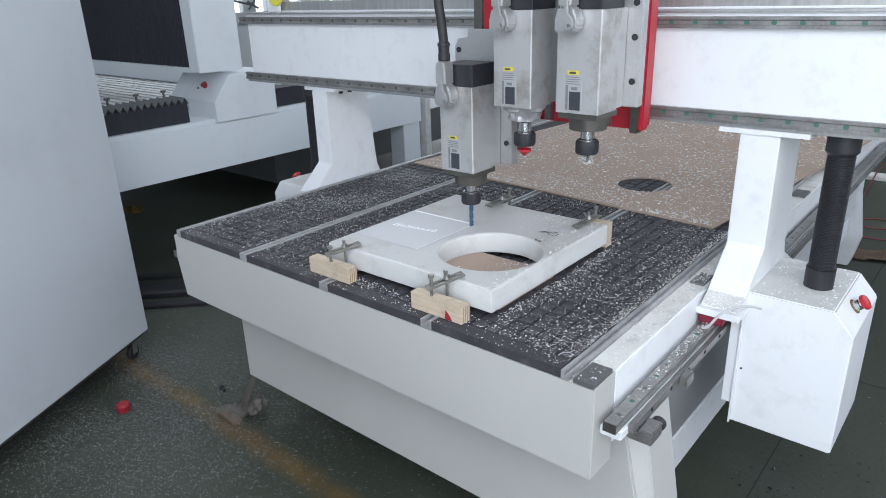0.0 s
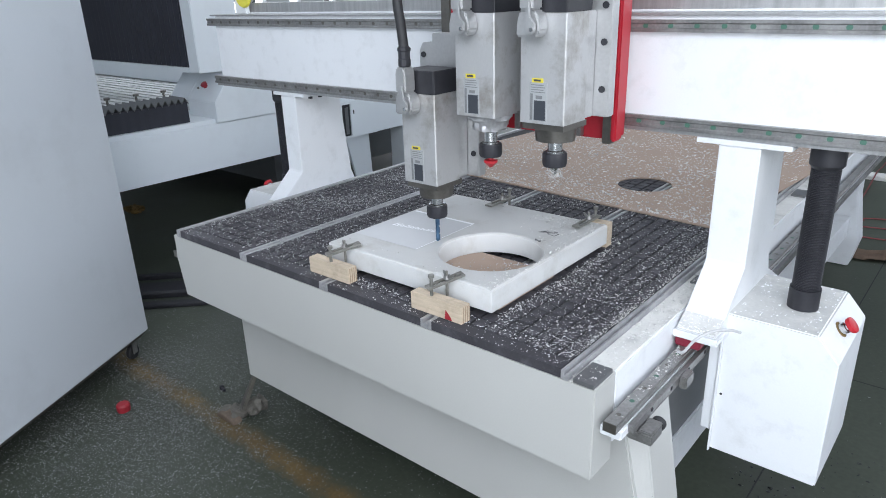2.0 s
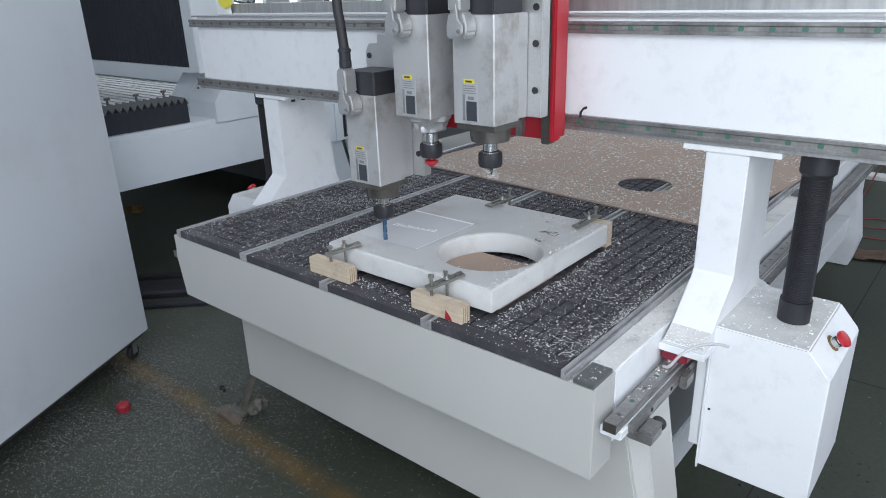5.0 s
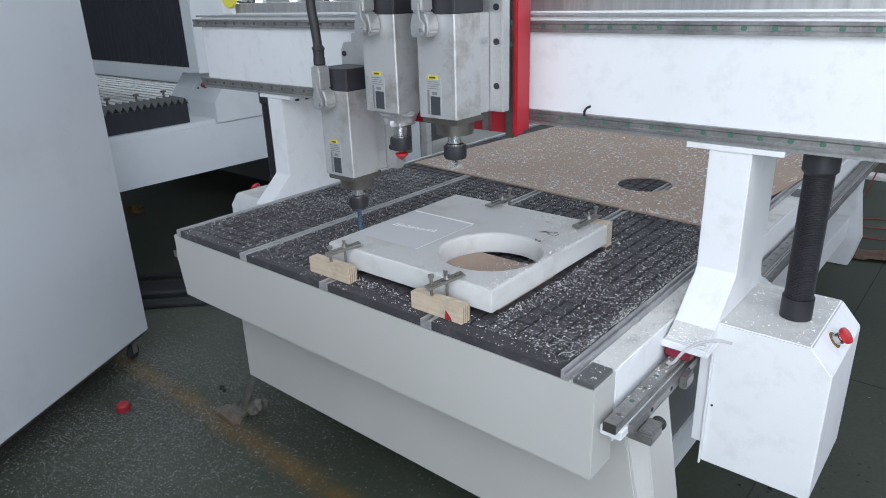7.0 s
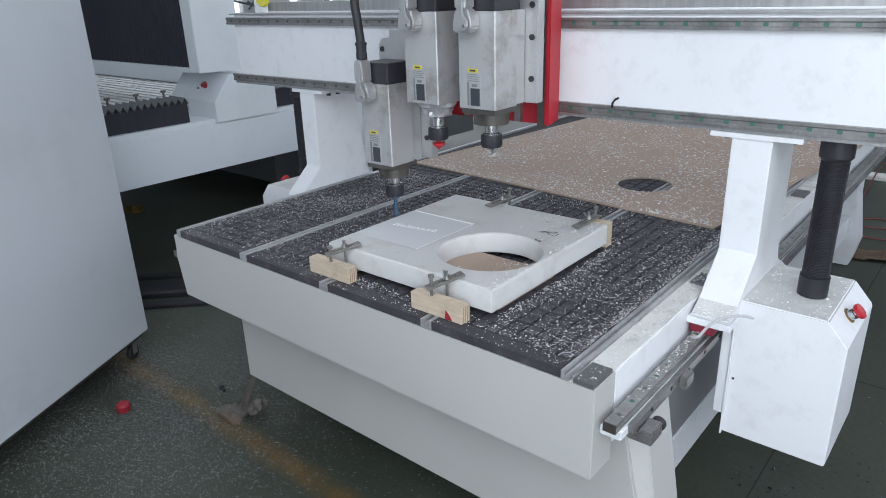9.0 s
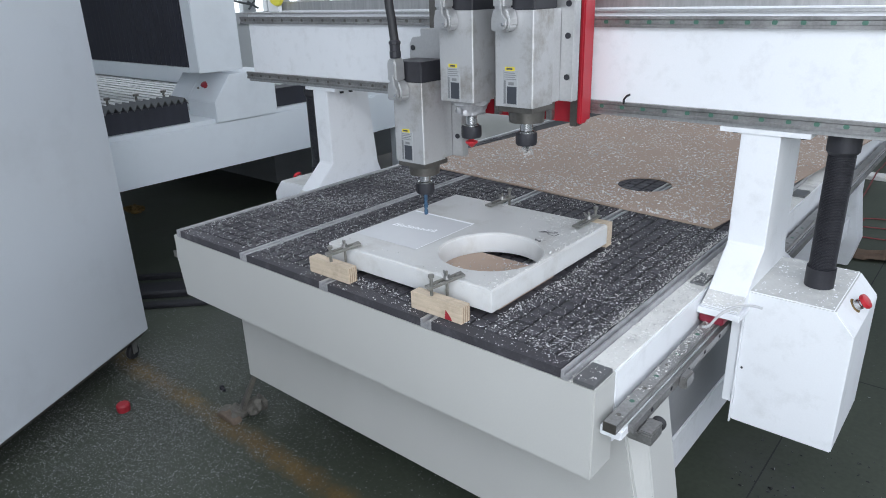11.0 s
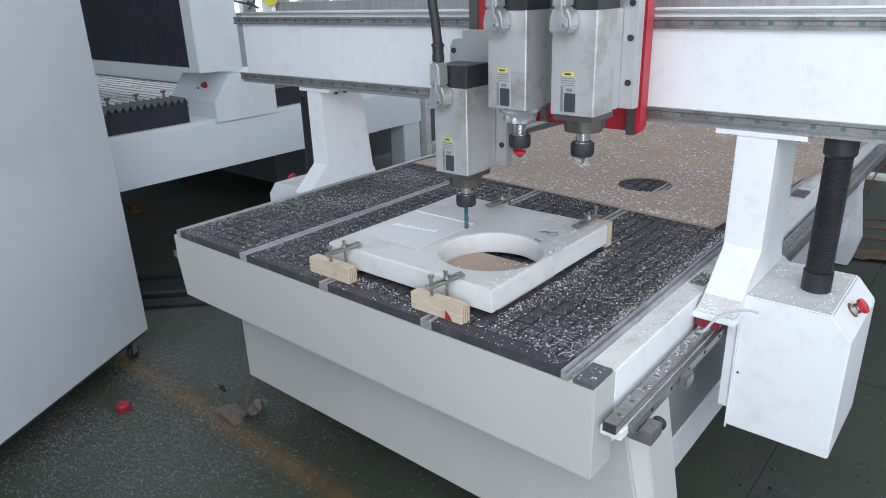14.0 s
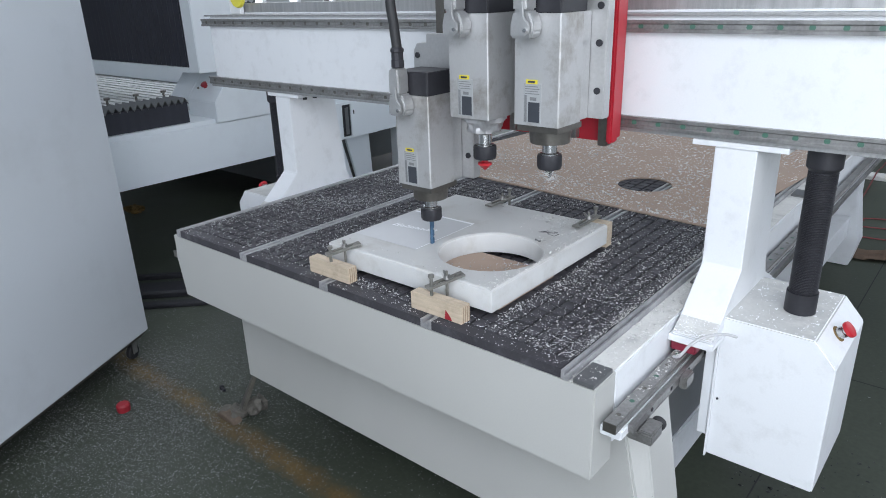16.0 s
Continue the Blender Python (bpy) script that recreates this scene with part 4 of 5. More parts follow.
# ---- cabinet at the side ----
def build_cabinet():
    c = thing("control_cabinet", "tall pale grey steel cabinet on castors", "cabinet", at=(-0.738, 0.178, 0))
    c.rotation_euler = (0, 0, math.atan2(-0.877, 0.481))
    L, D, z0, z1 = 1.25, 0.65, 0.12, 1.95
    bm = bmesh.new()
    box(bm, 0, L, -D, 0, z0, z1)
    part("body", bm, M_GREYWHITE, c, bevel=0.006)
    bm = bmesh.new()
    box(bm, 0.02, L - 0.02, -D + 0.02, -0.02, z0 - 0.02, z0 - 0.0005)
    part("floor_frame", bm, M_DARKSTEEL, c)
    for x in (0.06, L - 0.08):
        for y in (-0.06, -D + 0.07):
            bm = bmesh.new()
            lathe(bm, [(0.030, -0.011), (0.034, -0.007), (0.034, 0.007), (0.030, 0.011)], (x, y, 0.0345), axis='y', seg=20)
            wheel = part("castor", bm, M_RUBBER, c, "black swivel castor", smooth=True)
            bm = bmesh.new()
            for s in (-0.016, 0.016):
                box(bm, x - 0.014, x + 0.014, y + s - 0.002, y + s + 0.002, 0.03, 0.088)
            box(bm, x - 0.028, x + 0.028, y - 0.028, y + 0.028, 0.088, 0.0995)
            part("castor_fork", bm, M_STEEL, wheel)


build_cabinet()


# ---- machine beyond ----
def build_neighbour():
    n = thing("laser_cutter", "white gantry machine with black bellows and a slatted bed", "machine")
    X = -1.60
    bpart("side_beam", (X - 0.42, X, -1.2, 3.03, 0.53, 0.80), M_FARWHITE, n, "long white side beam", bevel=0.004)
    bpart("beam_lip", (X - 0.42, X - 0.012, -1.2, 3.03, 0.8005, 0.828), M_FARWHITE, n, bevel=0.003)
    bpart("side_beam", (X - 3.4, X - 3.15, -1.2, 3.03, 0.53, 0.80), M_FARWHITE, n, bevel=0.004)
    for y in (-1.1, 2.83):
        bpart("leg", (X - 0.16, X - 0.012, y, y + 0.19, 0.0, 0.5295), M_FARWHITE, n)
        bpart("leg", (X - 3.35, X - 3.2, y, y + 0.16, 0.0, 0.5295), M_SHEET, n)
    # Not a real tray: dark box added to block the lit floor behind.
    bpart("tray", (X - 3.1, X - 0.45, 1.9, 4.3, 0.2, 0.5), M_SHEET, n, "added dark box that stands in for the dark under the bed")
    # end cover with a dark slot, splayed end plates, post
    bm = bmesh.new()
    for y0, y1, z0, z1 in ((2.12, 2.185, 0.532, 0.79), (2.267, 2.52, 0.532, 0.79), (2.1851, 2.2669, 0.532, 0.546), (2.1851, 2.2669, 0.772, 0.79)):
        box(bm, X + 0.0005, X + 0.012, y0, y1, z0, z1)
    cover = part("end_cover", bm, M_FARWHITE, n, "white end cover with a slot")
    bpart("slot", (X + 0.0005, X + 0.003, 2.186, 2.266, 0.547, 0.771), M_BLACK, cover, "dark recessed slot", bevel=0)
    bpart("slot_bar", (X + 0.0032, X + 0.008, 2.215, 2.245, 0.56, 0.75), M_SHEET, cover, bevel=0)
    disc_bm = bmesh.new()
    box(disc_bm, X + 0.0125, X + 0.015, 2.287, 2.297, 0.70, 0.725)
    part("latch", disc_bm, M_BLACK, cover)
    for prof in ([(2.08, 0.529), (2.20, 0.529), (2.285, 0.22), (2.34, 0.0), (2.08, 0.0)], [(2.245, 0.529), (2.475, 0.529), (2.50, 0.0), (2.385, 0.0)]):
        bm = bmesh.new()
        prism(bm, prof, 'x', X - 0.06, X - 0.04)
        part("end_plate", bm, M_FARWHITE, n, "white splayed end plate")
    bpart("end_post", (X - 0.09, X - 0.02, 3.11, 3.17, 0.0, 0.715), M_DUSTGREY, n, "grey end post")
    # slatted bed
    # open bed frame: light falls through between the slats
    for x0, x1 in ((X - 3.14, X - 3.06), (X - 1.82, X - 1.74), (X - 0.51, X - 0.4305)):
        bpart("bed_frame", (x0, x1, -1.1, 3.0, 0.70, 0.83), M_FARWHITE, n)
    bm = bmesh.new()
    sl = random.Random(21)
    y = -0.4
    while y < 2.9:
        xx = X - 3.1
        while xx < X - 0.46:
            w_ = min(sl.uniform(0.15, 0.5), X - 0.45 - xx)
            h_ = sl.uniform(0.866, 0.8705)
            box(bm, xx, xx + w_ - 0.006, y, y + 0.050, 0.8305, h_)
            xx += w_
        y += 0.075
    part("bed_slats", bm, M_SLAT, n, "pale metal slats")["kind"] = "stuff"
    for i in range(9):
        y = -0.1 + 0.18 * i
        bm = bmesh.new()
        lathe(bm, [(0.016, 0.876), (0.009, 0.89), (0.007, 0.955), (0.018, 0.958), (0.018, 0.970)], (X - 0.5, y, 0), seg=8)
        part("bed_pin", bm, M_DARKSTEEL, n)
    # folded bellows that covers the side rail
    bm = bmesh.new()
    prev = None
    for i in range(79):
        yy, out = -1.05 + 0.027 * i, 0.0015 * (i % 2)
        ring = [bm.verts.new(p) for p in ((X - 0.05 + out, yy, 0.829), (X - 0.05 + out, yy, 0.945), (X - 0.20, yy, 0.945), (X - 0.20, yy, 0.829))]
        if prev:
            for q in range(4):
                bm.faces.new((prev[q], prev[(q + 1) % 4], ring[(q + 1) % 4], ring[q]))
        prev = ring
    part("rail_bellows", bm, M_BELLOWS, n, "black folded rail bellows")
    # corrugated top: sharp ridges across the bellows, its front cut shows as a zigzag
    bm = bmesh.new()
    prev = None
    for i in range(105):
        yy, z = -1.05 + 0.0203 * i, 0.973 if i % 2 else 0.940
        row = [bm.verts.new(p) for p in ((X - 0.043, yy, z), (X - 0.21, yy, z + 0.002), (X - 0.21, yy, z - 0.006), (X - 0.043, yy, z - 0.003))]
        if prev:
            for q in range(4):
                bm.faces.new((prev[q], prev[(q + 1) % 4], row[(q + 1) % 4], row[q]))
        prev = row
    part("bellows_top", bm, M_BELLOWTOP, n, "grey zigzag folds on top of the bellows")
    bpart("rail_bellows", (X - 0.20, X - 0.05, 1.66, 3.6, 0.829, 0.945), M_BELLOWS, n)
    # gantry end housing with a sloped panel
    bm = bmesh.new()
    prism(bm, [(1.20, 0.806), (1.20, 0.925), (1.322, 1.078), (1.64, 1.078), (1.64, 0.806)], 'x', X - 0.29, X + 0.012)
    hs = part("drive_housing", bm, M_FARWHITE, n, "white drive housing with a sloped panel", bevel=0.004)
    bm = bmesh.new()
    prism(bm, [(1.20, 0.925), (1.322, 1.078), (1.40, 1.078), (1.40, 1.066), (1.328, 1.066), (1.21, 0.918)], 'x', X - 0.50, X - 0.2905)
    part("sloped_cover", bm, M_FARWHITE, hs, bevel=0.003)
    bm = bmesh.new()
    lathe(bm, [(0.015, 0), (0.015, 0.012), (0.020, 0.013), (0.020, 0.026), (0.010, 0.030)], (0, 0, 0), seg=18)
    btn = part("stop_button", bm, M_CAPRED, hs, "red stop button", smooth=True)
    btn.matrix_local = pose(X - 0.165, 1.262, 1.002, 38.6, 0, 0)
    bm = bmesh.new()
    lathe(bm, [(0.006, 0), (0.006, 0.008)], (0, 0, 0), seg=10)
    kn = part("key_switch", bm, M_DARKSTEEL, hs)
    kn.matrix_local = pose(X - 0.23, 1.25, 0.988, 38.6, 0, 0)
    bpart("end_column", (X - 0.12, X - 0.015, 1.145, 1.44, 1.0985, 1.95), M_FARWHITE, n, "white end column", bevel=0.004)
    # bellows screen across the machine
    bm = bmesh.new()
    x, dx = X - 3.0, 0.03
    pts = []
    i = 0
    while x + i * dx < X - 0.115:
        pts.append((x + i * dx, 1.185 if i % 2 else 1.172))
        i += 1
    lo, hi = [bm.verts.new((*p, 1.1235)) for p in pts], [bm.verts.new((*p, 1.95)) for p in pts]
    for a in range(len(pts) - 1):
        bm.faces.new((lo[a], lo[a + 1], hi[a + 1], hi[a]))
    part("bellows_screen", bm, M_BELLOWS, n, "black pleated bellows screen")
    bpart("cross_beam", (X - 3.0, X - 0.121, 1.20, 1.40, 1.1235, 1.95), M_FARWHITE, n)
    bpart("beam_lip", (X - 3.0, X - 0.121, 1.142, 1.40, 1.098, 1.123), M_FARWHITE, n, "white lower lip", bevel=0.003)
    bpart("back_guard", (X - 3.1, X - 0.45, 1.86, 1.92, 0.876, 1.0), M_FARWHITE, n, "low white guard at the bed's end")


build_neighbour()


# ---- small things on the floor ----
def build_floor_things():
    bm = bmesh.new()
    lathe(bm, [(0.024, 0.0), (0.026, 0.006), (0.026, 0.026), (0.021, 0.032), (0.008, 0.033)], (-0.389, -0.133, 0.0012), seg=24)
    tagged(part("plastic_cap", bm, M_CAPRED, smooth=True), "small red plastic cap lying on the floor", "cap")
    bm = bmesh.new()
    lathe(bm, [(0.010, 0.0), (0.010, 0.009), (0.0055, 0.0095), (0.0055, 0.036)], (0, 0, 0.0105), axis='x', seg=10)
    ob = part("loose_bolt", bm, M_BLACK)
    ob.matrix_world = pose(-0.215, 0.193, 0.0004, 0, 0, -12)
    tagged(ob, "small black bolt lying on the chip-strewn floor", "bolt")
    # black strips on the floor between the machines
    for x, y, w, h in ((-1.512, 0.675, 0.035, 0.03), (-1.335, 0.56, 0.16, 0.035), (-1.14, 0.495, 0.055, 0.022)):
        bm = bmesh.new()
        prism(bm, [(-w / 2, 0.0), (w / 2, 0.0), (w / 2, h * 0.7), (w * 0.4, h), (-w * 0.4, h), (-w / 2, h * 0.7)], 'x', -0.55, 0.9)
        ob = part("cable_duct", bm, M_BLACK, bevel=0.002)
        ob.matrix_world = pose(x, y, 0.0006, 0, 0, 45.5)
        tagged(ob, "black flat cable duct lying on the dusty floor", "cable duct", group="ducts on the floor")
    bm = bmesh.new()
    bmesh.ops.create_icosphere(bm, subdivisions=3, radius=0.05)
    for v in bm.verts:
        k = 1 + 0.9 * noise.noise(v.co * 28) + 0.4 * noise.noise(v.co * 60)
        v.co = Vector((v.co.x * k * 1.2, v.co.y * k, max(0.0, 0.018 + v.co.z * k * 0.6)))
    ob = part("rag", bm, M_LUMP)
    ob.matrix_world = pose(-2.93, 1.21, 0.0005, 0, 0, 20)
    tagged(ob, "crumpled dull yellow rag on the dark floor", "rag")
    hoses = (((1.34, 4.1, 0.008), (1.325, 4.65, 0.008), (1.31, 5.09, 0.036), (1.30, 5.3, 0.036), (1.29, 5.75, 0.008), (1.25, 7.0, 0.008)),
             ((1.1, 4.02, 0.008), (1.33, 4.05, 0.008), (1.43, 3.98, 0.008), (1.54, 4.06, 0.008), (2.6, 4.3, 0.008)),
             ((1.1, 3.86, 0.008), (1.38, 3.83, 0.008), (1.55, 3.85, 0.008), (2.6, 4.1, 0.008)),
             ((1.3, 3.62, 0.008), (1.6, 3.63, 0.008), (2.6, 3.8, 0.008)))
    for pts in hoses:
        bm = bmesh.new()
        tube(bm, curve_points(list(pts), 20), 0.005, 8)
        tagged(part("air_hose", bm, M_REDCABLE, smooth=True), "thin red air hose trailing over the floor", "hose", group="red hoses")
    # crumpled cardboard
    bm = bmesh.new()
    grid = [[bm.verts.new((-0.17 + 0.034 * i, -0.09 + 0.03 * j + 0.02 * noise.noise((i * 0.9, j, 4.0)), 0.012 + 0.03 * abs(noise.noise((i * 0.45, j * 0.5, 2.0))))) for j in range(7)] for i in range(11)]
    for i in range(10):
        for j in range(6):
            bm.faces.new((grid[i][j], grid[i + 1][j], grid[i + 1][j + 1], grid[i][j + 1]))
    bmesh.ops.solidify(bm, geom=bm.faces[:], thickness=0.005)
    ob = part("cardboard_scrap", bm, M_ORANGE)
    ob.matrix_world = pose(1.58, 3.30, -0.002, 0, 0, 15)
    tagged(ob, "crumpled brown cardboard scrap on the floor", "cardboard")
    # pale strip on the floor further back
    bm = bmesh.new()
    box(bm, 0.4, 3.4, 5.12, 5.27, 0.0005, 0.03)
    tagged(part("floor_strip", bm, M_DUSTGREY, bevel=0.003), "pale grey strip lying across the green floor", "strip")


build_floor_things()


# ---- chips ----
SIZES = (0.35, 0.4, 0.5, 0.5, 0.6, 0.7, 0.8, 1.0, 1.3, 1.7)


def chips(name, label, n, place, size, mat, seed, curl=0.6):
    """Many small flakes and curls in one mesh; place(r) gives x, y, z. curl: the share that is curled."""
    r = random.Random(seed)
    verts, faces = [], []
    for _ in range(n):
        p = place(r)
        if p is None:
            continue
        s = size * r.choice(SIZES)
        a = r.uniform(0, 6.283)
        c, d = math.cos(a), math.sin(a)
        k = len(verts)
        if r.random() < curl:
            # a short ribbon rolled up over part of a turn, lying on its side or end
            turn, rad, w = r.uniform(1.2, 4.4), s * r.uniform(0.45, 0.8), s * r.uniform(0.25, 0.5)
            up = r.random() < 0.5
            for q in range(5):
                th = turn * q / 4
                u, h = rad * math.cos(th), rad * (1 + math.sin(th))
                for v in (-w, w):
                    if up:
                        verts.append((p[0] + u * c - v * d, p[1] + u * d + v * c, p[2] + h * 0.8))
                    else:
                        verts.append((p[0] + u * c - (h - rad) * d, p[1] + u * d + (h - rad) * c, p[2] + w + v))
            faces += [(k + 2 * q, k + 2 * q + 1, k + 2 * q + 3, k + 2 * q + 2) for q in range(4)]
        else:
            tx, ty = r.uniform(-0.5, 0.5), r.uniform(-0.5, 0.5)
            w, h = s * r.uniform(0.3, 0.8), s * r.uniform(0.3, 0.8)
            for u, v, q in ((-s, -w, 0), (s, -w * 0.6, 0), (s * 0.7, w, 0), (-s * 0.8, w * 0.8, 0), (-s * 0.3, -w * 0.3, h), (s * 0.5, w * 0.2, h * 0.9)):
                verts.append((p[0] + u * c - v * d, p[1] + u * d + v * c, p[2] + q + abs(tx * u + ty * v) * 0.6))
            faces += [(k, k + 1, k + 5, k + 4), (k + 1, k + 2, k + 5), (k + 2, k + 3, k + 4, k + 5), (k + 3, k, k + 4)]
    me = bpy.data.meshes.new(name)
    me.from_pydata(verts, [], faces)
    me.materials.append(mat)
    return tagged(new(name, me), label, "chips", kind="stuff")


def on_slab(x, y):
    return 0.67 < x < 1.25 and 0.08 < y < 0.65


def bed_place(r):
    for _ in range(20):
        x, y = r.uniform(0.05, 1.475), r.uniform(0.0, 1.02)
        dens = 0.30 + 0.55 * noise.noise((x * 5, y * 5, 3.0)) + 0.35 * math.exp(-((x - 1.44) / 0.1) ** 2) + 0.3 * math.exp(-((x - 0.25) / 0.2) ** 2) * (y > 0.25) + 0.55 * math.exp(-((x - 1.27) / 0.035) ** 2) * (y < 0.66) + 0.3 * (y < 0.09) * (0.8 < x < 1.06)
        if y < 0.042:
            dens *= 0.35 if x > 0.55 else 0.7
        if on_slab(x, y) or r.random() > dens:
            continue
        if y > 0.984 + (1.424 - x) * 0.0945:
            continue
        return x, y, ZP + 0.0002
    return None


def sheet_place(r):
    for _ in range(20):
        u, v = r.uniform(-1.34, -0.01), 0.01 + 1.75 * r.random() ** 1.3
        if (u + 0.405) ** 2 + (v - 0.306) ** 2 < 0.01:
            continue
        if r.random() > 0.45 + 0.6 * noise.noise((u * 4, v * 4, 9.0)):
            continue
        p = SHEET @ Vector((u, v, 0.8050))
        return p.x, p.y, p.z
    return None


def floor_place(r):
    for _ in range(20):
        x, y = r.uniform(-1.5, 1.1), r.uniform(-1.0, 1.3)
        d = math.exp(-((x + 0.25) / 0.55) ** 2 - ((y + 0.12) / 0.45) ** 2) + 0.5 * math.exp(-((x + 0.55) / 0.35) ** 2 - ((y - 0.5) / 0.4) ** 2) + 0.06
        if r.random() > d * (0.75 + 0.8 * noise.noise((x * 4, y * 4, 1.0))):
            continue
        return x, y, 0.0018
    return None


def far_floor_place(r):
    return r.uniform(1.55, 3.0), r.uniform(0.3, 4.5), 0.0018


def crumb_place(r):
    for _ in range(20):
        x, y = r.uniform(1.6, 2.1), r.uniform(0.15, 1.3)
        if r.random() < 0.35 + 0.9 * noise.noise((x * 7, y * 7, 4.0)):
            return x, y, 0.0012
    return None


def ledge_place(r):
    y = 1.1 * r.random()
    if r.random() < 0.78:
        x = r.uniform(1.494, 1.546)
        if 0.594 < y < 0.666 and 1.507 < x < 1.54:
            return x, y, ZT + 0.0092
        return (x, y, ZT + 0.0032) if y > 0.08 and r.random() < 0.3 + 0.7 * y else ((x, y, ZT + 0.0115) if y < 0.076 and r.random() < 0.3 else None)
    return r.uniform(1.566, 1.593), 0.02 + 0.85 * r.random() ** 0.55, 0.7082


def gantry_place(r):
    if r.random() < 0.25:
        y = 0.503 + 0.044 * r.random() ** 1.5
        return r.uniform(1.557, 1.646), y, 0.7574 + (y - 0.502) * 0.5435
    x, y = r.uniform(1.65, 1.835), r.uniform(0.58, 0.86)
    if r.random() > 0.35 + 0.6 * noise.noise((x * 14, y * 14, 5.0)) + (y - 0.6) or (x - 1.772) ** 2 + (y - 0.712) ** 2 < 0.0013:
        return None
    return x, y, 0.7893


def edge_place(r):
    x, y = 1.476 - abs(r.gauss(0, 0.008)), 0.02 + 1.0 * r.random()
    if r.random() > 0.5 + 0.9 * noise.noise((x * 9, y * 9, 2.0)):
        return None
    return x, y, ZP + 0.0002 + 0.004 * r.random() ** 3


def slab_place(r):
    x, y = 1.235 - 0.2 * r.random() ** 2.2, r.uniform(0.092, 0.642)
    if (x - 1.09) ** 2 + (y - 0.29) ** 2 < 0.141 ** 2:
        return None
    if r.random() < 0.12:
        x = r.uniform(0.7, 1.2)
        y = r.choice((r.uniform(0.09, 0.14), r.uniform(0.55, 0.64)))
    return x, y, 0.8743


def slab_foot_place(r):
    """Swarf packed against the foot of the slab's long side."""
    y = r.uniform(0.10, 0.64)
    if r.random() > 0.45 + 0.9 * noise.noise((y * 9, 2.0, 7.0)):
        return None
    return 1.242 + abs(r.gauss(0, 0.012)), y, ZP + 0.0003 + 0.006 * r.random() ** 3


def rear_place(r):
    """Heaps round the rear clamps and on the slab's far edge."""
    cx, cy = r.choice(((0.86, 0.66), (0.90, 0.70), (1.14, 0.67), (1.20, 0.70), (1.10, 0.60)))
    x, y = cx + r.gauss(0, 0.035), cy + r.gauss(0, 0.028)
    if 0.6875 < x < 1.2394 and y < 0.645:
        return (x, y, 0.8743) if y > 0.56 else None
    return (x, y, ZP + 0.0003) if y > 0.65 else None


def hole_place(r):
    d, a = 0.125 * r.random() ** 0.5, r.uniform(0, 6.283)
    x, y = 1.09 + d * math.cos(a), 0.29 + d * math.sin(a)
    if r.random() > 0.35 + 0.65 * (x > 1.09):
        return None
    return x, y, 0.8172 if y < 0.385 else ZP + 0.0002


chips("chips_in_hole", "white plastic chips lying inside the slab's hole", 520, hole_place, 0.0026, M_CHIP, 12)
chips("chips_on_bed", "small white plastic chips strewn over the dark bed", 22000, bed_place, 0.0019, M_CHIP, 1)
chips("chips_on_sheet", "small white plastic chips strewn over the brown sheet", 15000, sheet_place, 0.0034, M_CHIPW, 2, 0.35)
chips("chips_on_floor", "trodden white plastic chips on the green floor", 62000, floor_place, 0.0021, M_CHIPF, 3, 0.25)
chips("chips_on_far_floor", "sparse white plastic chips on the green floor", 800, far_floor_place, 0.0028, M_CHIPF, 4)
chips("floor_crumbs", "dark crumbs and specks on the green floor", 420, crumb_place, 0.0042, M_BLACK, 16, 0.2)
chips("chips_on_ledge", "white plastic chips along the table edge and rail", 3400, ledge_place, 0.0021, M_CHIPW, 5)
ride = chips("chips_on_gantry", "white plastic chips on the gantry's foot and cover", 650, gantry_place, 0.0024, M_MILLEDGE, 8)
ride.parent = GANTRY
ride.name = "chip_dust"
del ride["category"]
chips("chips_on_edge", "matted white swarf along the bed's edge", 3000, edge_place, 0.0018, M_CHIPW, 9, 0.8)
chips("chips_by_slab", "white swarf packed against the slab's foot", 1100, slab_foot_place, 0.0019, M_CHIP, 14, 0.7)
chips("chips_by_clamps", "heaped white chips round the rear clamps", 900, rear_place, 0.0023, M_CHIPW, 15, 0.5)


def build_swarf():
    r = random.Random(11)
    bm = bmesh.new()
    for k in range(4):
        x, y = 1.452 + r.uniform(-0.03, 0.02), 0.06 + r.uniform(-0.05, 0.05)
        a, pts = r.uniform(0, 6.28), []
        z = ZP + 0.002
        for q in range(7):
            pts.append((x, y, z))
            a += r.uniform(-0.9, 0.9)
            x, y, z = x + 0.006 * math.cos(a), y + 0.006 * math.sin(a), max(ZP + 0.002, z + r.uniform(-0.003, 0.005))
        tube(bm, pts, 0.0006, 5)
    tagged(part("swarf_strands", bm, M_CHIP), "curled white plastic swarf strands on the bed's corner", "swarf", kind="stuff")


build_swarf()
chips("chips_on_slab", "white plastic chips on the slab's edge", 900, slab_place, 0.0022, M_CHIPW, 6)


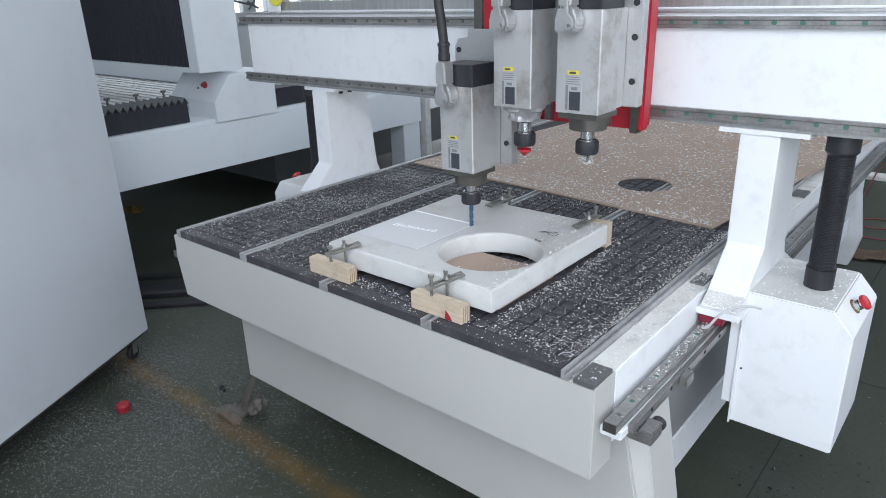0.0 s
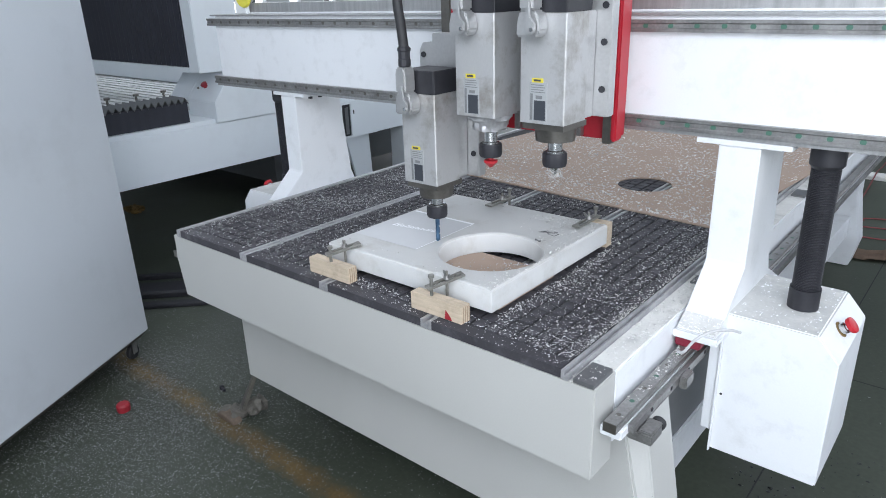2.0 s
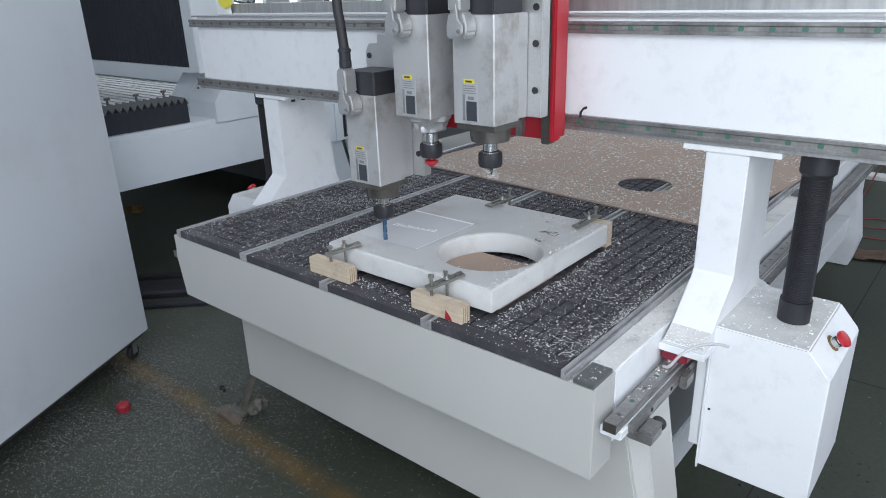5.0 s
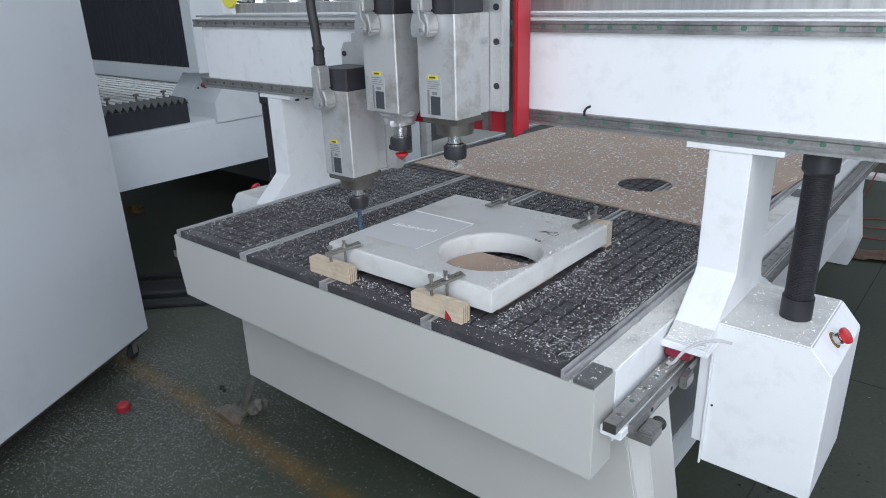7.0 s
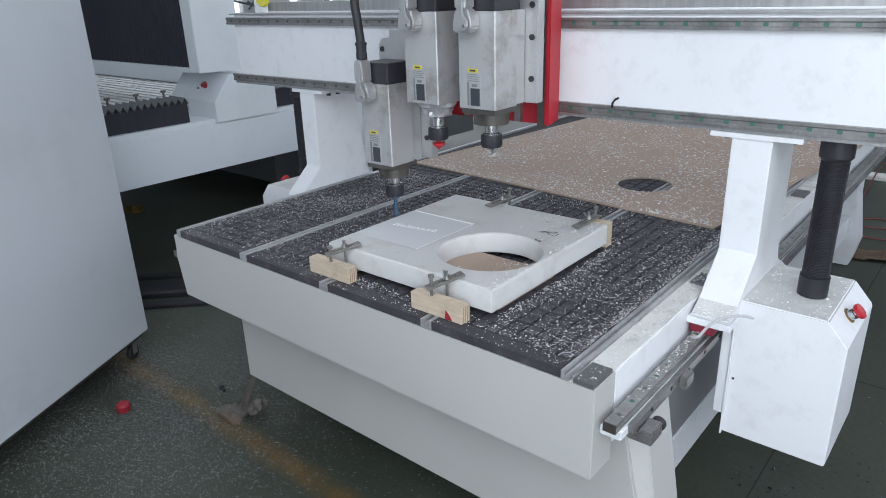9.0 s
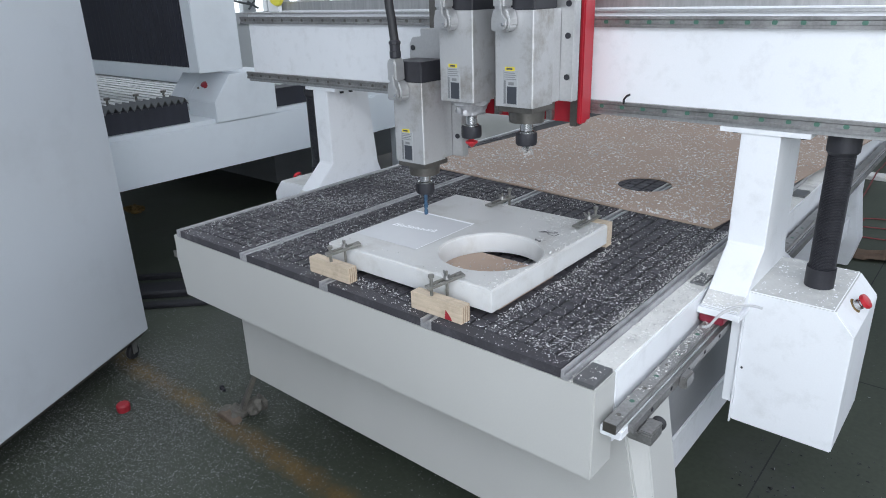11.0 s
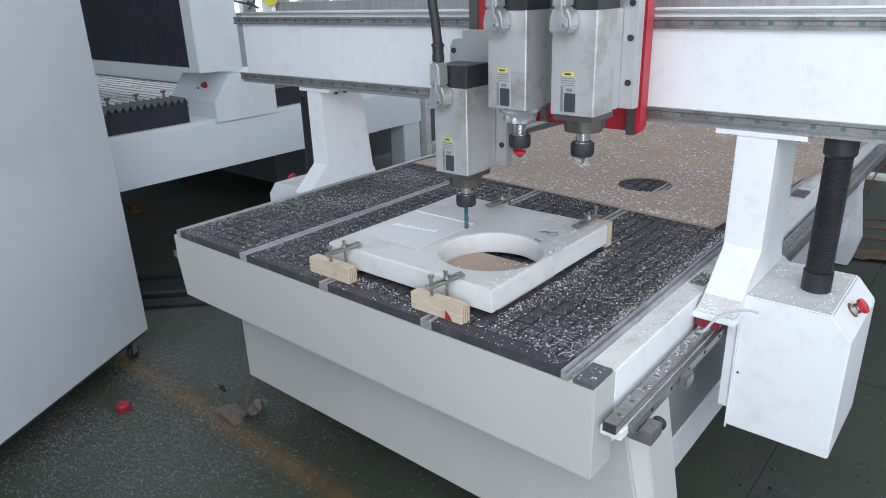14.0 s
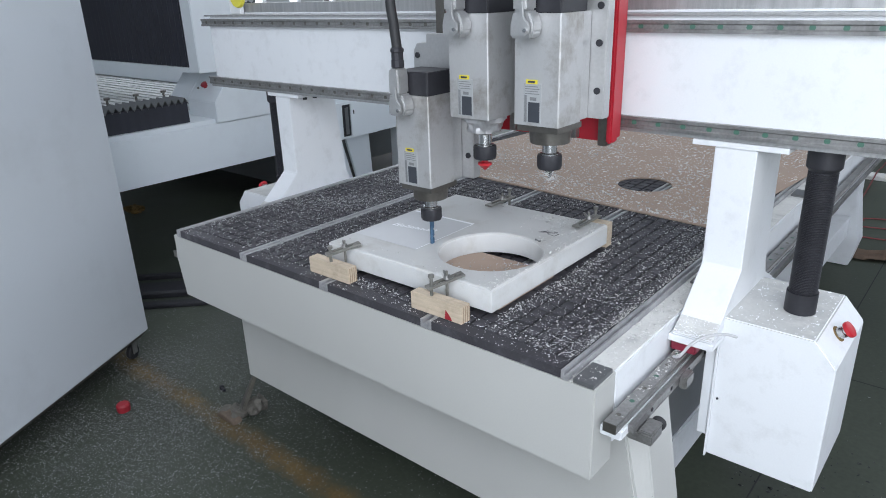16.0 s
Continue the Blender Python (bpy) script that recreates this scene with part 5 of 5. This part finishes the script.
# ---- grid squares of the bed ----
def build_squares():
    P, gap, top, depth = 0.04, 0.0064, ZP, 0.0058
    def square_mesh(name, w, d):
        bm = bmesh.new()
        a, e = w / 2, d / 2
        lo = [bm.verts.new(p) for p in ((-a, -e, -depth), (a, -e, -depth), (a, e, -depth), (-a, e, -depth))]
        k = 0.0009
        mi = [bm.verts.new(p) for p in ((-a, -e, -k), (a, -e, -k), (a, e, -k), (-a, e, -k))]
        hi = [bm.verts.new(p) for p in ((-a + k, -e + k, 0), (a - k, -e + k, 0), (a - k, e - k, 0), (-a + k, e - k, 0))]
        for A, B in ((lo, mi), (mi, hi)):
            for i in range(4):
                bm.faces.new((A[i], A[(i + 1) % 4], B[(i + 1) % 4], B[i]))
        bm.faces.new(hi)
        return bm
    cells = []
    for plate, x0, x1 in PLATES:
        n = round((x1 - x0) / P)
        px = (x1 - x0) / n
        for j in range(int((LEN - 0.01) / P)):
            for i in range(n):
                cells.append((plate, x0 + (i + 0.5) * px, 0.044 + (j + 0.5) * P, px))
        bpart("plate_front_edge", (x0, x1, -0.0009, 0.0408, ZT + 0.0004, ZP - 0.0001), M_PHENOLIC, plate, bevel=0)
    near = sorted((c for c in cells if not on_slab(c[1] + 0.0, c[2])), key=lambda c: (c[1] - 1.45) ** 2 + (c[2] + 0.1) ** 2)[:300]
    chosen = {(c[1], c[2]) for c in near}
    shared = {}
    rest = {}
    for plate, x, y, px in cells:
        if (x, y) in chosen:
            key = round(px, 5)
            if key not in shared:
                bm = square_mesh("grid_square", px - gap, P - gap)
                me = bpy.data.meshes.new("grid_square")
                bmesh.ops.recalc_face_normals(bm, faces=bm.faces)
                bm.to_mesh(me)
                bm.free()
                me.materials.append(M_PHENOLIC)
                shared[key] = me
            ob = new("grid_square", shared[key])
            ob.parent = plate
            ob.location = (x, y, top)
        elif y < 1.75:
            v, f = rest.setdefault(plate, ([], []))
            a, e, k = (px - gap) / 2, (P - gap) / 2, 0.0009
            s = len(v)
            v += [(x - a, y - e, top - depth), (x + a, y - e, top - depth), (x + a, y + e, top - depth), (x - a, y + e, top - depth),
                  (x - a, y - e, top - k), (x + a, y - e, top - k), (x + a, y + e, top - k), (x - a, y + e, top - k),
                  (x - a + k, y - e + k, top), (x + a - k, y - e + k, top), (x + a - k, y + e - k, top), (x - a + k, y + e - k, top)]
            for b in (0, 4):
                f += [(s + b + i, s + b + (i + 1) % 4, s + b + 4 + (i + 1) % 4, s + b + 4 + i) for i in range(4)]
            f.append((s + 8, s + 9, s + 10, s + 11))
    for plate, (v, f) in rest.items():
        me = bpy.data.meshes.new("grid_rest")
        me.from_pydata(v, [], f)
        me.materials.append(M_PHENOLIC_J)
        ob = new("grid_rest", me)
        ob.parent = plate
        ob["kind"] = "stuff"


build_squares()


# ---- movement: the cutter runs round a rectangle ----
def along(t, knots):
    for (t0, v0), (t1, v1) in zip(knots, knots[1:]):
        if t <= t1:
            return v0 + (v1 - v0) * (t - t0) / (t1 - t0)
    return knots[-1][1]


BRIDGE = [(-1, 0.0378 + 0.07), (-0.065, 0.0378), (3.075, -0.1960), (6.75, -0.1960), (9.89, 0.0378), (13.59, 0.0378), (16.2, -0.1566)]
CROSS = [(-1, 0.0), (3.38, 0.0), (6.58, -0.2395), (10.18, -0.2395), (13.36, 0.002), (16.2, 0.002)]


def motions():
    times = sorted({round(0.2 * i, 2) for i in range(81)} | {3.07, 3.37, 6.57, 6.77, 9.9, 10.17, 13.37, 13.57})
    walk(GANTRY, [(t, pose(0, along(t, BRIDGE), 0)) for t in times])
    walk(CARRIAGE, [(t, pose(along(t, CROSS), along(t, BRIDGE), 0)) for t in times])


motions()
